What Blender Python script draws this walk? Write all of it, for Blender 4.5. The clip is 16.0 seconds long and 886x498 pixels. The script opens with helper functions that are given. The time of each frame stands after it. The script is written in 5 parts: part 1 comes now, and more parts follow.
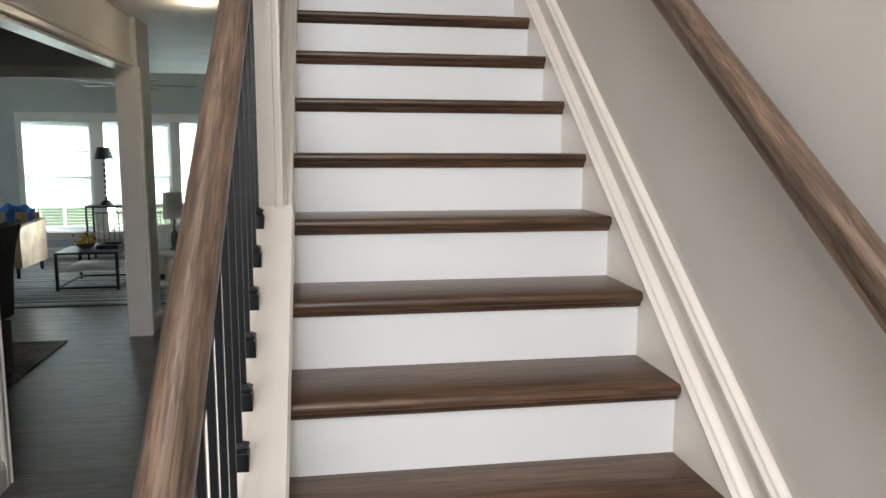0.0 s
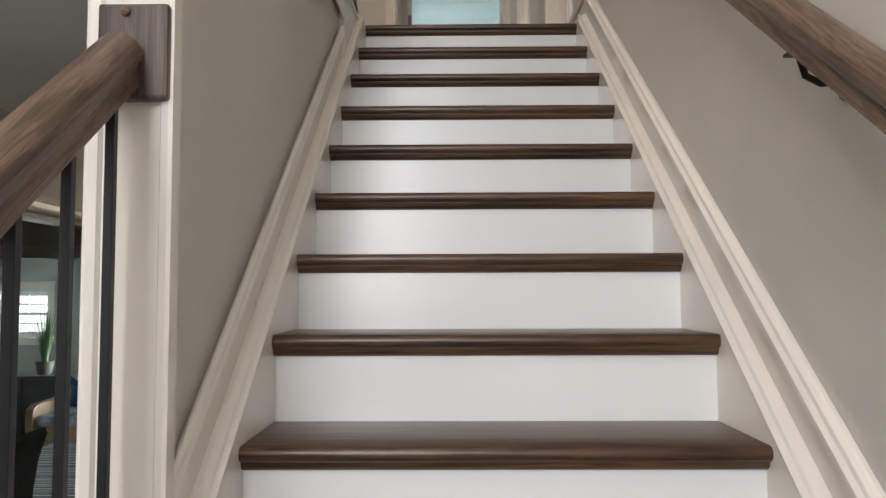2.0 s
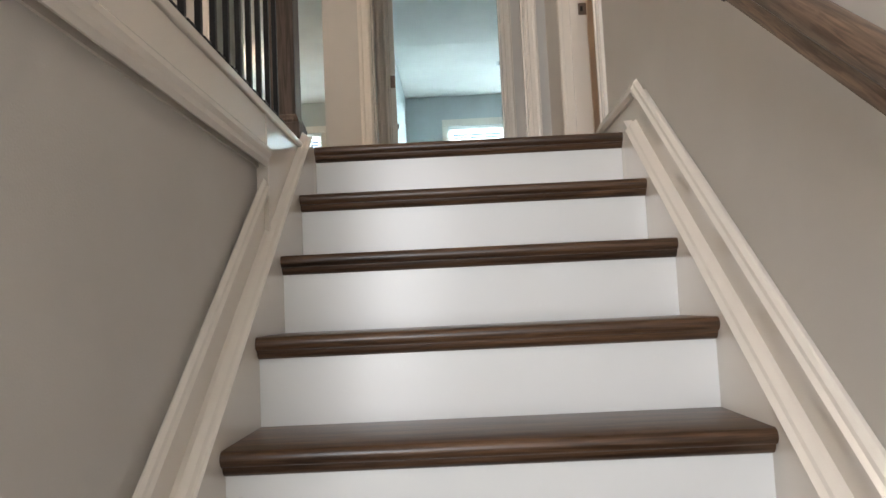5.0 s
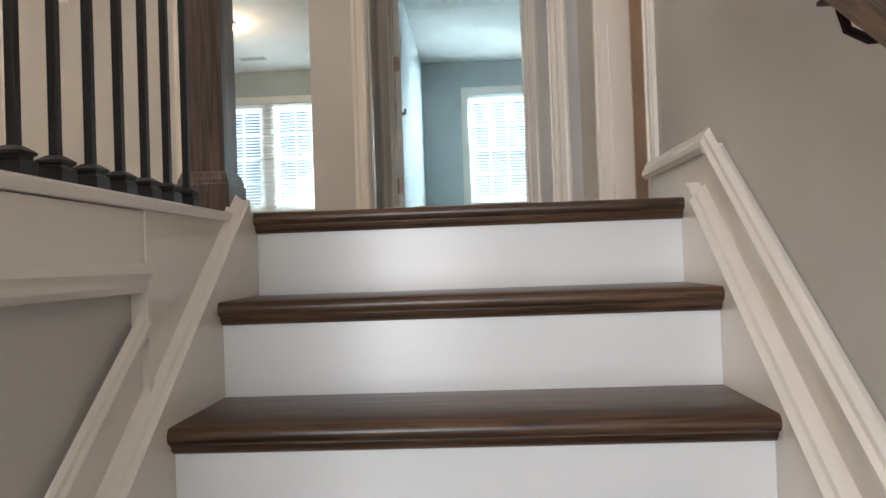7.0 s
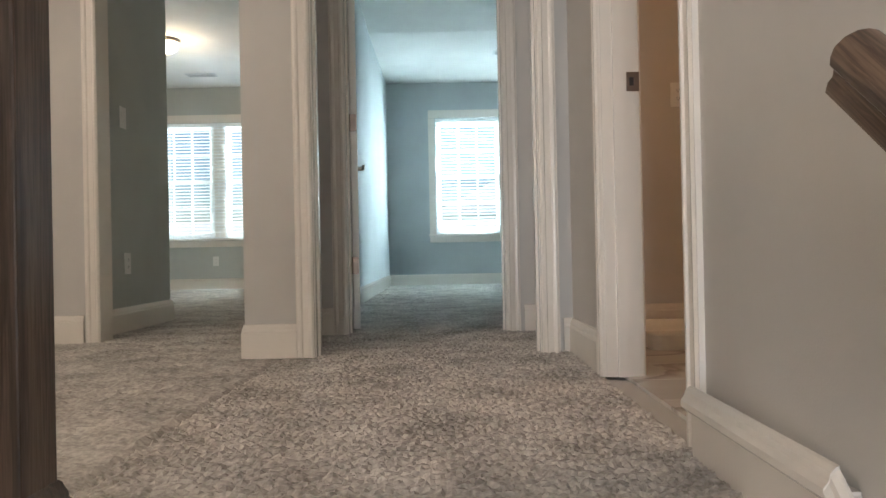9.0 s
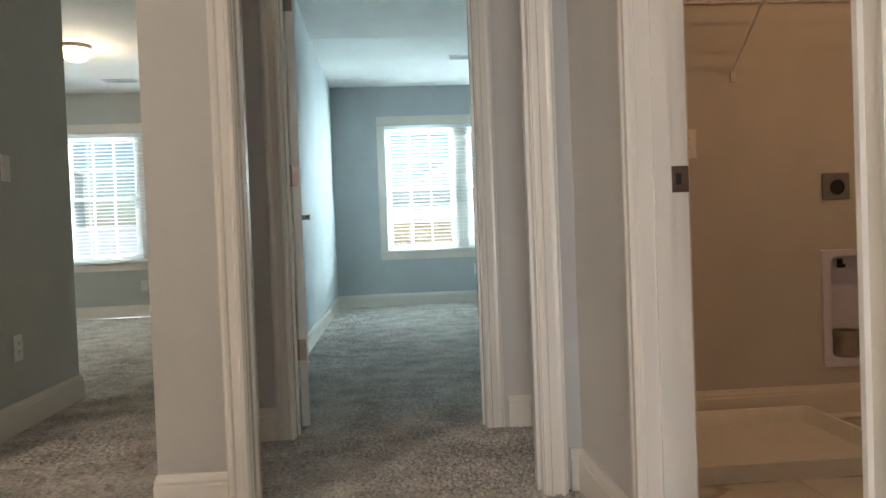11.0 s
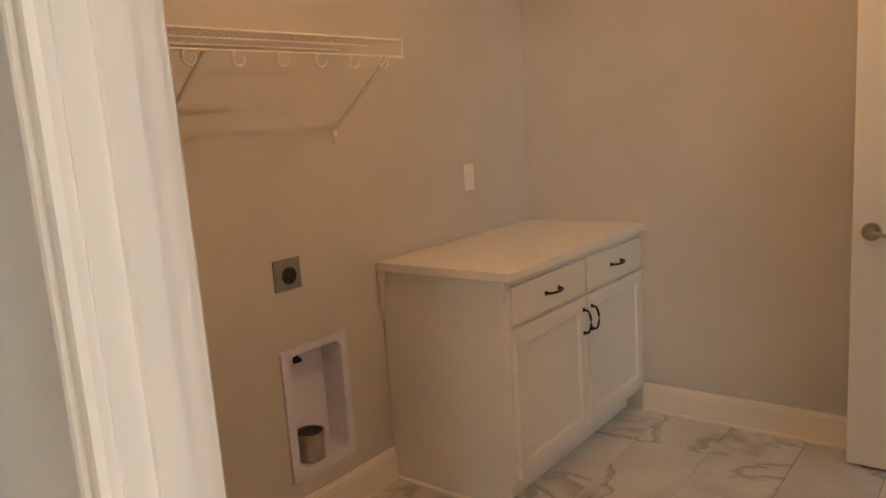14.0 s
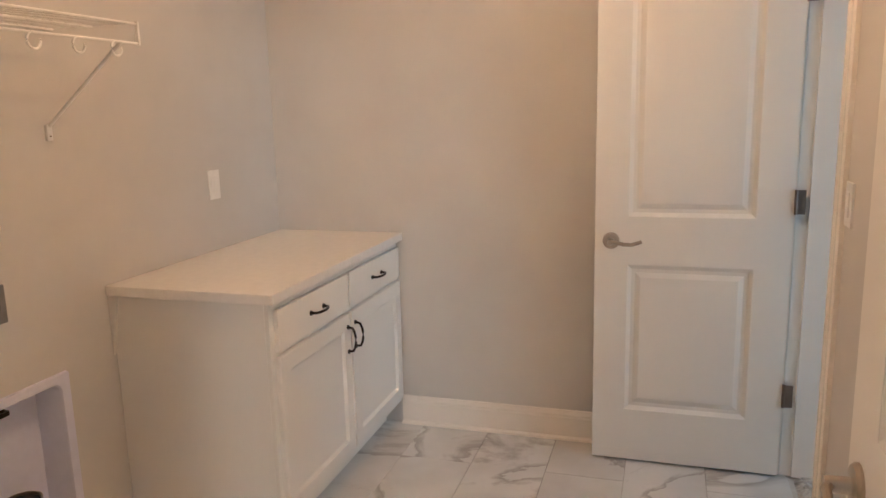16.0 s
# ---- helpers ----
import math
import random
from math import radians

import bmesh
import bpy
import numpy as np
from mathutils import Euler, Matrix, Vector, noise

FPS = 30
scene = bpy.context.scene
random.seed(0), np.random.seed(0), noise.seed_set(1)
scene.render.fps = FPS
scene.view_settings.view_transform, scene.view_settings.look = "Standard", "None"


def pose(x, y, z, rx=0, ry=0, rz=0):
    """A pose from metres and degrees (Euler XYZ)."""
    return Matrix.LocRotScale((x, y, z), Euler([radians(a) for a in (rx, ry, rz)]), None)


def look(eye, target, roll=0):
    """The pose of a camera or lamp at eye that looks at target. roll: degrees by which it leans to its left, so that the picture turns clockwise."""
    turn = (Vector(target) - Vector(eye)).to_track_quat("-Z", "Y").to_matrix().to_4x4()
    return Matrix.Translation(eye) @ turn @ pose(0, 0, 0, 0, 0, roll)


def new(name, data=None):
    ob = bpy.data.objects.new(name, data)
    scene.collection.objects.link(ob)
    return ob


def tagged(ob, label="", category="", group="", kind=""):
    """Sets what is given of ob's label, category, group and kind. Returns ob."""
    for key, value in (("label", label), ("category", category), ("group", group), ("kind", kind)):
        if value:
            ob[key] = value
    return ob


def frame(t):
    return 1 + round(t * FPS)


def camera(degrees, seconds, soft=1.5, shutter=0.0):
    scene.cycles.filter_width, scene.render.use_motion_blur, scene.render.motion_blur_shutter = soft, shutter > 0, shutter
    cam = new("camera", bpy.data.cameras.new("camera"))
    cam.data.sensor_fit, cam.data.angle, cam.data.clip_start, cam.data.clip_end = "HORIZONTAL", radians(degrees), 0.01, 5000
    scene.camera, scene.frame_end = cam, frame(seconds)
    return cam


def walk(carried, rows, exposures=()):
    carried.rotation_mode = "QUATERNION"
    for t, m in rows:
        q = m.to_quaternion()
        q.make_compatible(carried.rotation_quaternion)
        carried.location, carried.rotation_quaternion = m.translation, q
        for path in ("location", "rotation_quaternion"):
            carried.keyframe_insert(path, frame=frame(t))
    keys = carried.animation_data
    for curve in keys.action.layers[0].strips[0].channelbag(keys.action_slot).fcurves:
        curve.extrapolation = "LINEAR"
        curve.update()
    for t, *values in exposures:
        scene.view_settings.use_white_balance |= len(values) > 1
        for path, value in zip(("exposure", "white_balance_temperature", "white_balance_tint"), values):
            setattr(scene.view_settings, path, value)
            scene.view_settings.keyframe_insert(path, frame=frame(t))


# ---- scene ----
cam = camera(62.0, 16.0)
PATH = [
    (0, (0.088, -4.252, -1.457), (0.406, -2.297, -1.733), 0.2),
    (0.5, (0.179, -4.097, -1.477), (0.381, -2.124, -1.737), -0.0),
    (1, (0.236, -3.77, -1.432), (0.384, -1.782, -1.599), -0.4),
    (1.5, (0.299, -3.487, -1.408), (0.361, -1.488, -1.442), -0.4),
    (2, (0.379, -3.235, -1.208), (0.358, -1.238, -1.087), -0.2),
    (2.5, (0.379, -3.041, -1.133), (0.376, -1.051, -0.934), -0.3),
    (3, (0.374, -2.909, -1.016), (0.431, -0.92, -0.816), -0.6),
    (3.5, (0.448, -2.705, -0.868), (0.503, -0.714, -0.68), -0.7),
    (4, (0.427, -2.533, -0.799), (0.455, -0.542, -0.608), -1.5),
    (4.2, (0.413, -2.46, -0.719), (0.433, -0.469, -0.533), -1.9),
    (6.3, (0.478, -1.848, -0.286), (0.376, 0.148, -0.2), -2.5),
    (6.5, (0.499, -1.768, -0.221), (0.396, 0.228, -0.153), -2.3),
    (7, (0.501, -1.616, -0.12), (0.402, 0.381, -0.089), -2.0),
    (7.5, (0.477, -1.45, 0.03), (0.425, 0.549, 0.038), -1.8),
    (8, (0.506, -1.292, 0.103), (0.476, 0.707, 0.119), -1.5),
    (8.2, (0.517, -1.234, 0.18), (0.497, 0.766, 0.195), -1.3),
    (10.3, (0.432, -0.574, 0.645), (0.474, 1.426, 0.63), -1.9),
    (10.5, (0.421, -0.507, 0.708), (0.503, 1.491, 0.685), -1.7),
    (11, (0.432, -0.35, 0.815), (0.574, 1.645, 0.769), -2.2),
    (11.5, (0.458, -0.19, 0.965), (0.658, 1.799, 0.91), -2.2),
    (12, (0.428, -0.034, 1.053), (0.789, 1.931, 0.963), -2.8),
    (12.5, (0.469, 0.115, 1.155), (1.091, 2.01, 1.005), -3.0),
    (13, (0.581, 0.271, 1.289), (1.532, 2.02, 1.094), -2.4),
    (13.5, (0.619, 0.436, 1.336), (1.88, 1.967, 1.084), -3.1),
    (14, (0.661, 0.584, 1.42), (2.201, 1.813, 1.076), -4.0),
    (14.5, (0.752, 0.686, 1.417), (2.413, 1.745, 1.072), -2.2),
    (15, (0.802, 0.741, 1.411), (2.532, 1.678, 1.052), -1.3),
    (15.5, (0.791, 0.767, 1.427), (2.614, 1.499, 1.051), -1.2),
    (16, (0.779, 0.801, 1.438), (2.657, 1.379, 1.063), -1.4),
]
EXPOSURES = [(0, 1.15, 6300, 12), (2, 1.1, 6350, 12), (4, 1.3, 6350, 12), (6.5, 1.35, 6150, 12), (8, 1.35, 6100, 12), (10.5, 1.3, 6150, 11), (13, 1.4, 6450, 11), (14.5, 2.1, 6400, 10), (15.5, 2.4, 5650, 8), (16, 2.5, 5150, 7)]
walk(cam, [(t, look(eye, target, roll)) for t, eye, target, roll in PATH], EXPOSURES)

# ---- world, sun, lamps ----
world = bpy.data.worlds.new("sky")
scene.world = world
world.use_nodes = True
wn = world.node_tree
sky = wn.nodes.new("ShaderNodeTexSky")
sky.sky_type, sky.sun_disc = "NISHITA", False
sky.sun_elevation, sky.sun_rotation = radians(48), radians(200)
wn.links.new(sky.outputs[0], wn.nodes["Background"].inputs[0])
wn.nodes["Background"].inputs[1].default_value = 0.06

FAR_Y = 8.09


def lamp(kind, name, power, color, m, size=0.3, size_y=None):
    data = bpy.data.lights.new(name, kind)
    data.energy, data.color = power, color
    if kind == "AREA":
        data.size = size
        if size_y:
            data.shape, data.size_y = "RECTANGLE", size_y
    elif kind == "SUN":
        data.angle = radians(0.6)
    else:
        data.shadow_soft_size = size
    ob = new(name, data)
    ob.matrix_world = m
    return ob


lamp("SUN", "sun", 2.0, (1.0, 0.95, 0.86), pose(0, 0, 20, 42, 0, -20))
# area lamp added in place of daylight from the unseen entry behind the walker
lamp("AREA", "entry_fill", 66.0, (0.97, 0.97, 0.97), look((-0.45, -6.85, 0.3), (0.75, -3.0, -0.4)), 1.1, 3.4)


def opening(name, x, y, z, w, h):
    """Helps the sky's light find a window opening; gives no light itself."""
    ob = lamp("AREA", name, 1.0, (1, 1, 1), pose(x, y, z, -90, 0, 0), w, h)
    ob.data.cycles.is_portal = True
    return ob


def sky_fill(name, x, y, z, aim, power, color, w, h):
    """Area lamp added outside a window in place of slanting sky and ground light."""
    return lamp("AREA", name, power, color, look((x, y, z), aim), w, h)


sky_fill("sky_fill_blue_room", 3.7, FAR_Y + 1.4, 1.6, (1.1, FAR_Y, 1.3), 400, (0.72, 0.94, 0.98), 1.4, 1.6)
sky_fill("sky_fill_blue_room_side", -1.1, FAR_Y + 1.4, 1.6, (1.4, FAR_Y, 1.3), 460, (0.72, 0.94, 0.98), 1.4, 1.6)
sky_fill("sky_fill_grey_room", -0.2, FAR_Y + 1.45, 1.6, (-2.3, FAR_Y, 1.3), 380, (0.86, 0.98, 1.0), 1.2, 1.6)
sky_fill("sky_fill_grey_room_side", -5.6, FAR_Y + 1.4, 1.6, (-2.3, FAR_Y, 1.3), 330, (0.86, 0.98, 1.0), 1.4, 1.6)
sky_fill("sky_fill_living_room", 0.8, 7.9, -1.8, (-2.0, 6.3, -1.9), 1900, (0.85, 0.98, 1.0), 1.4, 1.6)
sky_fill("sky_fill_blue_room_high", 1.28, FAR_Y + 1.6, 3.05, (1.28, FAR_Y, 1.3), 400, (0.74, 0.94, 0.98), 2.2, 0.8)
sky_fill("sky_fill_back_room", 2.8, -1.56, 1.3, (2.8, 0.0, 1.1), 2.6, (0.72, 0.90, 1.0), 1.1, 1.4)
opening("opening_blue_room", 1.28, 8.27, 1.34, 1.80, 1.50)
opening("opening_grey_room", -2.27, 8.27, 1.34, 1.80, 1.50)
opening("opening_living_room", -2.4, 6.48, -1.88, 2.9, 1.5)
# lamps under the ceilings; landing and laundry ones are unseen and have no fitting
lamp("POINT", "landing_lamp", 39, (1.0, 0.83, 0.66), pose(-2.3, -0.7, 2.3), 0.3)
lamp("POINT", "laundry_lamp", 5.6, (1.0, 0.54, 0.24), pose(2.4, 1.3, 2.3), 0.035)
lamp("POINT", "bedroom_lamp", 5.0, (1.0, 0.72, 0.42), pose(-2.13, 6.06, 2.25), 0.08)
lamp("POINT", "can_lamp", 2.0, (1.0, 0.8, 0.55), pose(-0.73, 1.12, -0.56), 0.05)
# fill added to brighten the right stair wall; no fitting hangs here
lamp("POINT", "foyer_fill", 25, (1.0, 0.90, 0.79), pose(-1.05, -3.5, 1.6), 0.15)


# ---- materials ----
def material(name, rough=0.5, metal=0.0):
    m = bpy.data.materials.new(name)
    m.use_nodes = True
    b = m.node_tree.nodes["Principled BSDF"]
    b.inputs["Roughness"].default_value, b.inputs["Metallic"].default_value = rough, metal
    return m, m.node_tree, b


def node(nt, kind, **values):
    n = nt.nodes.new(kind)
    for key, value in values.items():
        n.inputs[key.replace("_", " ")].default_value = value
    return n


def coords(nt, scale=(1, 1, 1), turn=(0, 0, 0), own=False):
    """Object coordinates; own shifts them for each object, so that alike pieces differ."""
    c = nt.nodes.new("ShaderNodeTexCoord")
    mp = node(nt, "ShaderNodeMapping", Scale=scale, Rotation=turn)
    nt.links.new(c.outputs["Object"], mp.inputs["Vector"])
    if own:
        info = nt.nodes.new("ShaderNodeObjectInfo")
        mul = nt.nodes.new("ShaderNodeMath")
        mul.operation = "MULTIPLY"
        mul.inputs[1].default_value = 37.0
        comb = nt.nodes.new("ShaderNodeCombineXYZ")
        nt.links.new(info.outputs["Random"], mul.inputs[0])
        for k in range(3):
            nt.links.new(mul.outputs[0], comb.inputs[k])
        nt.links.new(comb.outputs[0], mp.inputs["Location"])
    return mp.outputs[0]


def ramp(nt, source, stops):
    r = nt.nodes.new("ShaderNodeValToRGB")
    while len(r.color_ramp.elements) < len(stops):
        r.color_ramp.elements.new(0.5)
    for e, (at, c) in zip(r.color_ramp.elements, stops):
        e.position, e.color = at, (*c, 1)
    nt.links.new(source, r.inputs[0])
    return r.outputs[0]


def relief(nt, bsdf, source, strength, distance):
    b = node(nt, "ShaderNodeBump", Strength=strength, Distance=distance)
    nt.links.new(source, b.inputs["Height"])
    nt.links.new(b.outputs[0], bsdf.inputs["Normal"])


def paint(name, color, rough, grain=0.25, spread=0.05):
    """Rolled wall paint: orange-peel relief and faint large unevenness."""
    m, nt, b = material(name, rough)
    v = coords(nt)
    big = node(nt, "ShaderNodeTexNoise", Scale=1.7, Detail=4.0)
    fine = node(nt, "ShaderNodeTexNoise", Scale=260.0, Detail=3.0)
    for n in (big, fine):
        nt.links.new(v, n.inputs["Vector"])
    lo, hi = [tuple(c * k for c in color) for k in (1 - spread, 1 + spread)]
    nt.links.new(ramp(nt, big.outputs[0], [(0.35, lo), (0.65, hi)]), b.inputs["Base Color"])
    relief(nt, b, fine.outputs[0], grain, 0.0015)
    return m


def trim_paint(name, color, rough=0.3):
    """Brushed gloss paint with faint strokes and scuffs."""
    m, nt, b = material(name, rough)
    strokes = node(nt, "ShaderNodeTexNoise", Scale=9.0, Detail=5.0)
    nt.links.new(coords(nt, (1, 9, 9), own=True), strokes.inputs["Vector"])
    scuff = node(nt, "ShaderNodeTexNoise", Scale=2.0, Detail=3.0)
    nt.links.new(coords(nt, own=True), scuff.inputs["Vector"])
    nt.links.new(ramp(nt, scuff.outputs[0], [(0.25, tuple(c * 0.985 for c in color)), (0.75, color)]), b.inputs["Base Color"])
    r = nt.nodes.new("ShaderNodeMapRange")
    r.inputs["To Min"].default_value, r.inputs["To Max"].default_value = rough * 0.97, rough * 1.06
    nt.links.new(scuff.outputs[0], r.inputs["Value"])
    nt.links.new(r.outputs[0], b.inputs["Roughness"])
    relief(nt, b, strokes.outputs[0], 0.008, 0.001)
    return m


def wood(name, dark, light, along="X", rough=0.32, fine=1.0, turn=0.0):
    """Stained oak: long streaks, rings and pores along one axis; turn tips the axis up about x."""
    m, nt, b = material(name, rough)

    def stretched(across, length):
        k = {"X": (length, across, across), "Y": (across, length, across), "Z": (across, across, length)}[along]
        first = coords(nt, turn=(radians(turn), 0, 0), own=True)
        mp = node(nt, "ShaderNodeMapping", Scale=k)
        nt.links.new(first, mp.inputs["Vector"])
        return mp.outputs[0]

    v = stretched(14 * fine, 0.8 * fine)
    warp = node(nt, "ShaderNodeTexNoise", Scale=1.6, Detail=5.0, Roughness=0.6, Distortion=0.8)
    nt.links.new(v, warp.inputs["Vector"])
    rings = node(nt, "ShaderNodeTexNoise", Scale=5.0, Detail=4.0, Distortion=1.2)
    nt.links.new(v, rings.inputs["Vector"])
    pores = node(nt, "ShaderNodeTexNoise", Scale=1.0, Detail=3.0)
    nt.links.new(stretched(330, 9), pores.inputs["Vector"])
    mid = tuple((p + q) / 2 for p, q in zip(dark, light))
    color = ramp(nt, warp.outputs[0], [(0.30, dark), (0.5, mid), (0.72, light)])
    for source, low, top, amount in ((rings.outputs[0], 0.40, 0.54, 0.7), (pores.outputs[0], 0.36, 0.55, 0.55)):
        veins = ramp(nt, source, [(low, (0.38, 0.35, 0.33)), (top, (1, 1, 1))])
        mix = nt.nodes.new("ShaderNodeMix")
        mix.data_type, mix.blend_type = "RGBA", "MULTIPLY"
        mix.inputs[0].default_value = amount
        nt.links.new(color, mix.inputs[6])
        nt.links.new(veins, mix.inputs[7])
        color = mix.outputs[2]
    nt.links.new(color, b.inputs["Base Color"])
    relief(nt, b, pores.outputs[0], 0.18, 0.0012)
    return m


def cloth(name, dark, light, scale=120.0, rough=0.95):
    m, nt, b = material(name, rough)
    v = coords(nt)
    weave = node(nt, "ShaderNodeTexNoise", Scale=scale, Detail=3.0)
    big = node(nt, "ShaderNodeTexNoise", Scale=5.0, Detail=5.0)
    for n in (weave, big):
        nt.links.new(v, n.inputs["Vector"])
    add = nt.nodes.new("ShaderNodeMath")
    nt.links.new(weave.outputs[0], add.inputs[0])
    nt.links.new(big.outputs[0], add.inputs[1])
    half = nt.nodes.new("ShaderNodeMath")
    half.operation = "MULTIPLY"
    half.inputs[1].default_value = 0.5
    nt.links.new(add.outputs[0], half.inputs[0])
    nt.links.new(ramp(nt, half.outputs[0], [(0.36, dark), (0.62, light)]), b.inputs["Base Color"])
    relief(nt, b, weave.outputs[0], 0.6, 0.004)
    return m


def plain(name, color, rough=0.5, metal=0.0, spread=0.08, scale=30.0, bump=0.05):
    m, nt, b = material(name, rough, metal)
    n = node(nt, "ShaderNodeTexNoise", Scale=scale, Detail=4.0)
    nt.links.new(coords(nt), n.inputs["Vector"])
    nt.links.new(ramp(nt, n.outputs[0], [(0.3, tuple(c * (1 - spread) for c in color)), (0.7, tuple(min(1, c * (1 + spread)) for c in color))]), b.inputs["Base Color"])
    relief(nt, b, n.outputs[0], bump, 0.002)
    return m


def marble():
    m, nt, b = material("marble_tile", 0.22)
    v = coords(nt, own=True)
    n = node(nt, "ShaderNodeTexNoise", Scale=1.15, Detail=7.0, Roughness=0.55, Distortion=0.9)
    nt.links.new(v, n.inputs["Vector"])
    big = node(nt, "ShaderNodeTexNoise", Scale=3.0, Detail=4.0)
    nt.links.new(v, big.inputs["Vector"])
    veins = ramp(nt, n.outputs[0], [(0.455, (0.68, 0.67, 0.65)), (0.50, (0.42, 0.40, 0.38)), (0.512, (0.68, 0.67, 0.65))])
    cloud = ramp(nt, big.outputs[0], [(0.35, (0.82, 0.81, 0.8)), (0.65, (1, 1, 1))])
    mix = nt.nodes.new("ShaderNodeMix")
    mix.data_type, mix.blend_type = "RGBA", "MULTIPLY"
    mix.inputs[0].default_value = 1.0
    nt.links.new(veins, mix.inputs[6])
    nt.links.new(cloud, mix.inputs[7])
    nt.links.new(mix.outputs[2], b.inputs["Base Color"])
    return m


def striped(name, axis, pitch, colors):
    m, nt, b = material(name, 0.95)
    sep = nt.nodes.new("ShaderNodeSeparateXYZ")
    nt.links.new(coords(nt), sep.inputs[0])
    n = node(nt, "ShaderNodeTexNoise", Scale=1.0 / pitch, Detail=1.0)
    n.noise_dimensions = "1D"
    nt.links.new(sep.outputs[axis], n.inputs["W"])
    nt.links.new(ramp(nt, n.outputs[0], [(0.42, colors[0]), (0.47, colors[1]), (0.53, colors[1]), (0.58, colors[2])]), b.inputs["Base Color"])
    fine = node(nt, "ShaderNodeTexNoise", Scale=150.0)
    relief(nt, b, fine.outputs[0], 0.5, 0.004)
    return m


def glass_pane():
    m, nt, b = material("window_glass", 0.02)
    b.inputs["Transmission Weight"].default_value = 1.0
    b.inputs["IOR"].default_value = 1.45
    return m


def glowing(name, color, strength):
    m, nt, b = material(name, 0.4)
    b.inputs["Base Color"].default_value = (0.9, 0.88, 0.82, 1)
    b.inputs["Emission Color"].default_value = (*color, 1)
    b.inputs["Emission Strength"].default_value = strength
    return m


GREIGE = (0.58, 0.555, 0.52)
M_WALL = paint("greige_wall_paint", GREIGE, 0.55)
M_BLUE = paint("blue_grey_wall_paint", (0.50, 0.54, 0.545), 0.6)
M_SAGE = paint("grey_green_wall_paint", (0.48, 0.50, 0.47), 0.6)
M_CEIL = paint("white_ceiling_paint", (0.80, 0.80, 0.78), 0.8, 0.5)
M_TRIM = trim_paint("white_gloss_trim_paint", (0.80, 0.75, 0.68), 0.26)
M_SKIRT = trim_paint("high_gloss_skirt_paint", (0.80, 0.75, 0.68), 0.13)
M_RISER = trim_paint("white_riser_paint", (0.82, 0.82, 0.80), 0.24)
M_DOOR = trim_paint("white_door_paint", (0.80, 0.77, 0.71), 0.35)
M_TREAD = wood("dark_stained_oak_tread", (0.038, 0.020, 0.011), (0.175, 0.092, 0.047), "X", 0.30)
M_RAIL = wood("stained_oak_rail", (0.070, 0.045, 0.031), (0.245, 0.162, 0.110), "Y", 0.36, 2.1, -37.8)
M_NEWEL = wood("dark_stained_oak_newel", (0.045, 0.030, 0.022), (0.17, 0.115, 0.085), "Z", 0.36)
M_IRON = plain("black_wrought_iron", (0.012, 0.013, 0.015), 0.38, 0.3)
M_CARPET = cloth("speckled_grey_beige_carpet", (0.30, 0.275, 0.245), (0.66, 0.62, 0.56), 75.0)
M_PLANK = wood("dark_grey_brown_floor_plank", (0.055, 0.044, 0.038), (0.15, 0.124, 0.107), "X", 0.36)
M_TILE = marble()
M_GROUT = plain("grey_grout", (0.5, 0.47, 0.43), 0.9)
M_NICKEL = plain("brushed_nickel", (0.43, 0.37, 0.31), 0.28, 1.0)
M_SATIN = plain("antique_nickel", (0.24, 0.19, 0.16), 0.32, 1.0)
M_LILAC = plain("lilac_white_plastic", (0.68, 0.68, 0.80), 0.35, 0, 0.03)
M_BRONZE = plain("oil_rubbed_bronze", (0.02, 0.014, 0.012), 0.35, 0.7)
M_PLASTIC = plain("white_plastic", (0.80, 0.79, 0.76), 0.35, 0, 0.03)
M_GREY = plain("grey_plastic_plate", (0.22, 0.22, 0.22), 0.4)
M_BLACK = plain("black_plastic", (0.012, 0.012, 0.012), 0.5)
M_WIRE = plain("white_vinyl_coated_wire", (0.82, 0.80, 0.76), 0.35)
M_CAB = trim_paint("white_cabinet_paint", (0.76, 0.73, 0.67), 0.32)
M_TOP = plain("white_laminate", (0.80, 0.76, 0.70), 0.3, 0, 0.03)
M_GLASS = glass_pane()
M_VINYL = plain("white_vinyl_sash", (0.82, 0.83, 0.82), 0.4, 0, 0.03)
M_SLAT = plain("white_blind_slat", (0.82, 0.83, 0.82), 0.45, 0, 0.03)
slat_nodes = M_SLAT.node_tree
glow_through = node(slat_nodes, "ShaderNodeBsdfTranslucent", Color=(0.85, 0.86, 0.85, 1))
slat_mix = node(slat_nodes, "ShaderNodeMixShader", Fac=0.5)
slat_nodes.links.new(slat_nodes.nodes["Principled BSDF"].outputs[0], slat_mix.inputs[1])
slat_nodes.links.new(glow_through.outputs[0], slat_mix.inputs[2])
slat_nodes.links.new(slat_mix.outputs[0], slat_nodes.nodes["Material Output"].inputs["Surface"])
M_PANEL = plain("grey_vent_metal", (0.6, 0.62, 0.62), 0.5)


# ---- building helpers ----
def box(bm, x0, x1, y0, y1, z0, z1, bevel=0.0):
    r = bmesh.ops.create_cube(bm, size=1, matrix=Matrix.Translation(((x0 + x1) / 2, (y0 + y1) / 2, (z0 + z1) / 2)) @ Matrix.Diagonal((abs(x1 - x0), abs(y1 - y0), abs(z1 - z0), 1)))
    if bevel:
        edges = list({e for v in r["verts"] for e in v.link_edges})
        bmesh.ops.bevel(bm, geom=edges, offset=bevel, segments=2, affect="EDGES", profile=0.5)


def boxed(*a, bevel=0.0):
    bm = bmesh.new()
    box(bm, *a, bevel=bevel)
    return bm


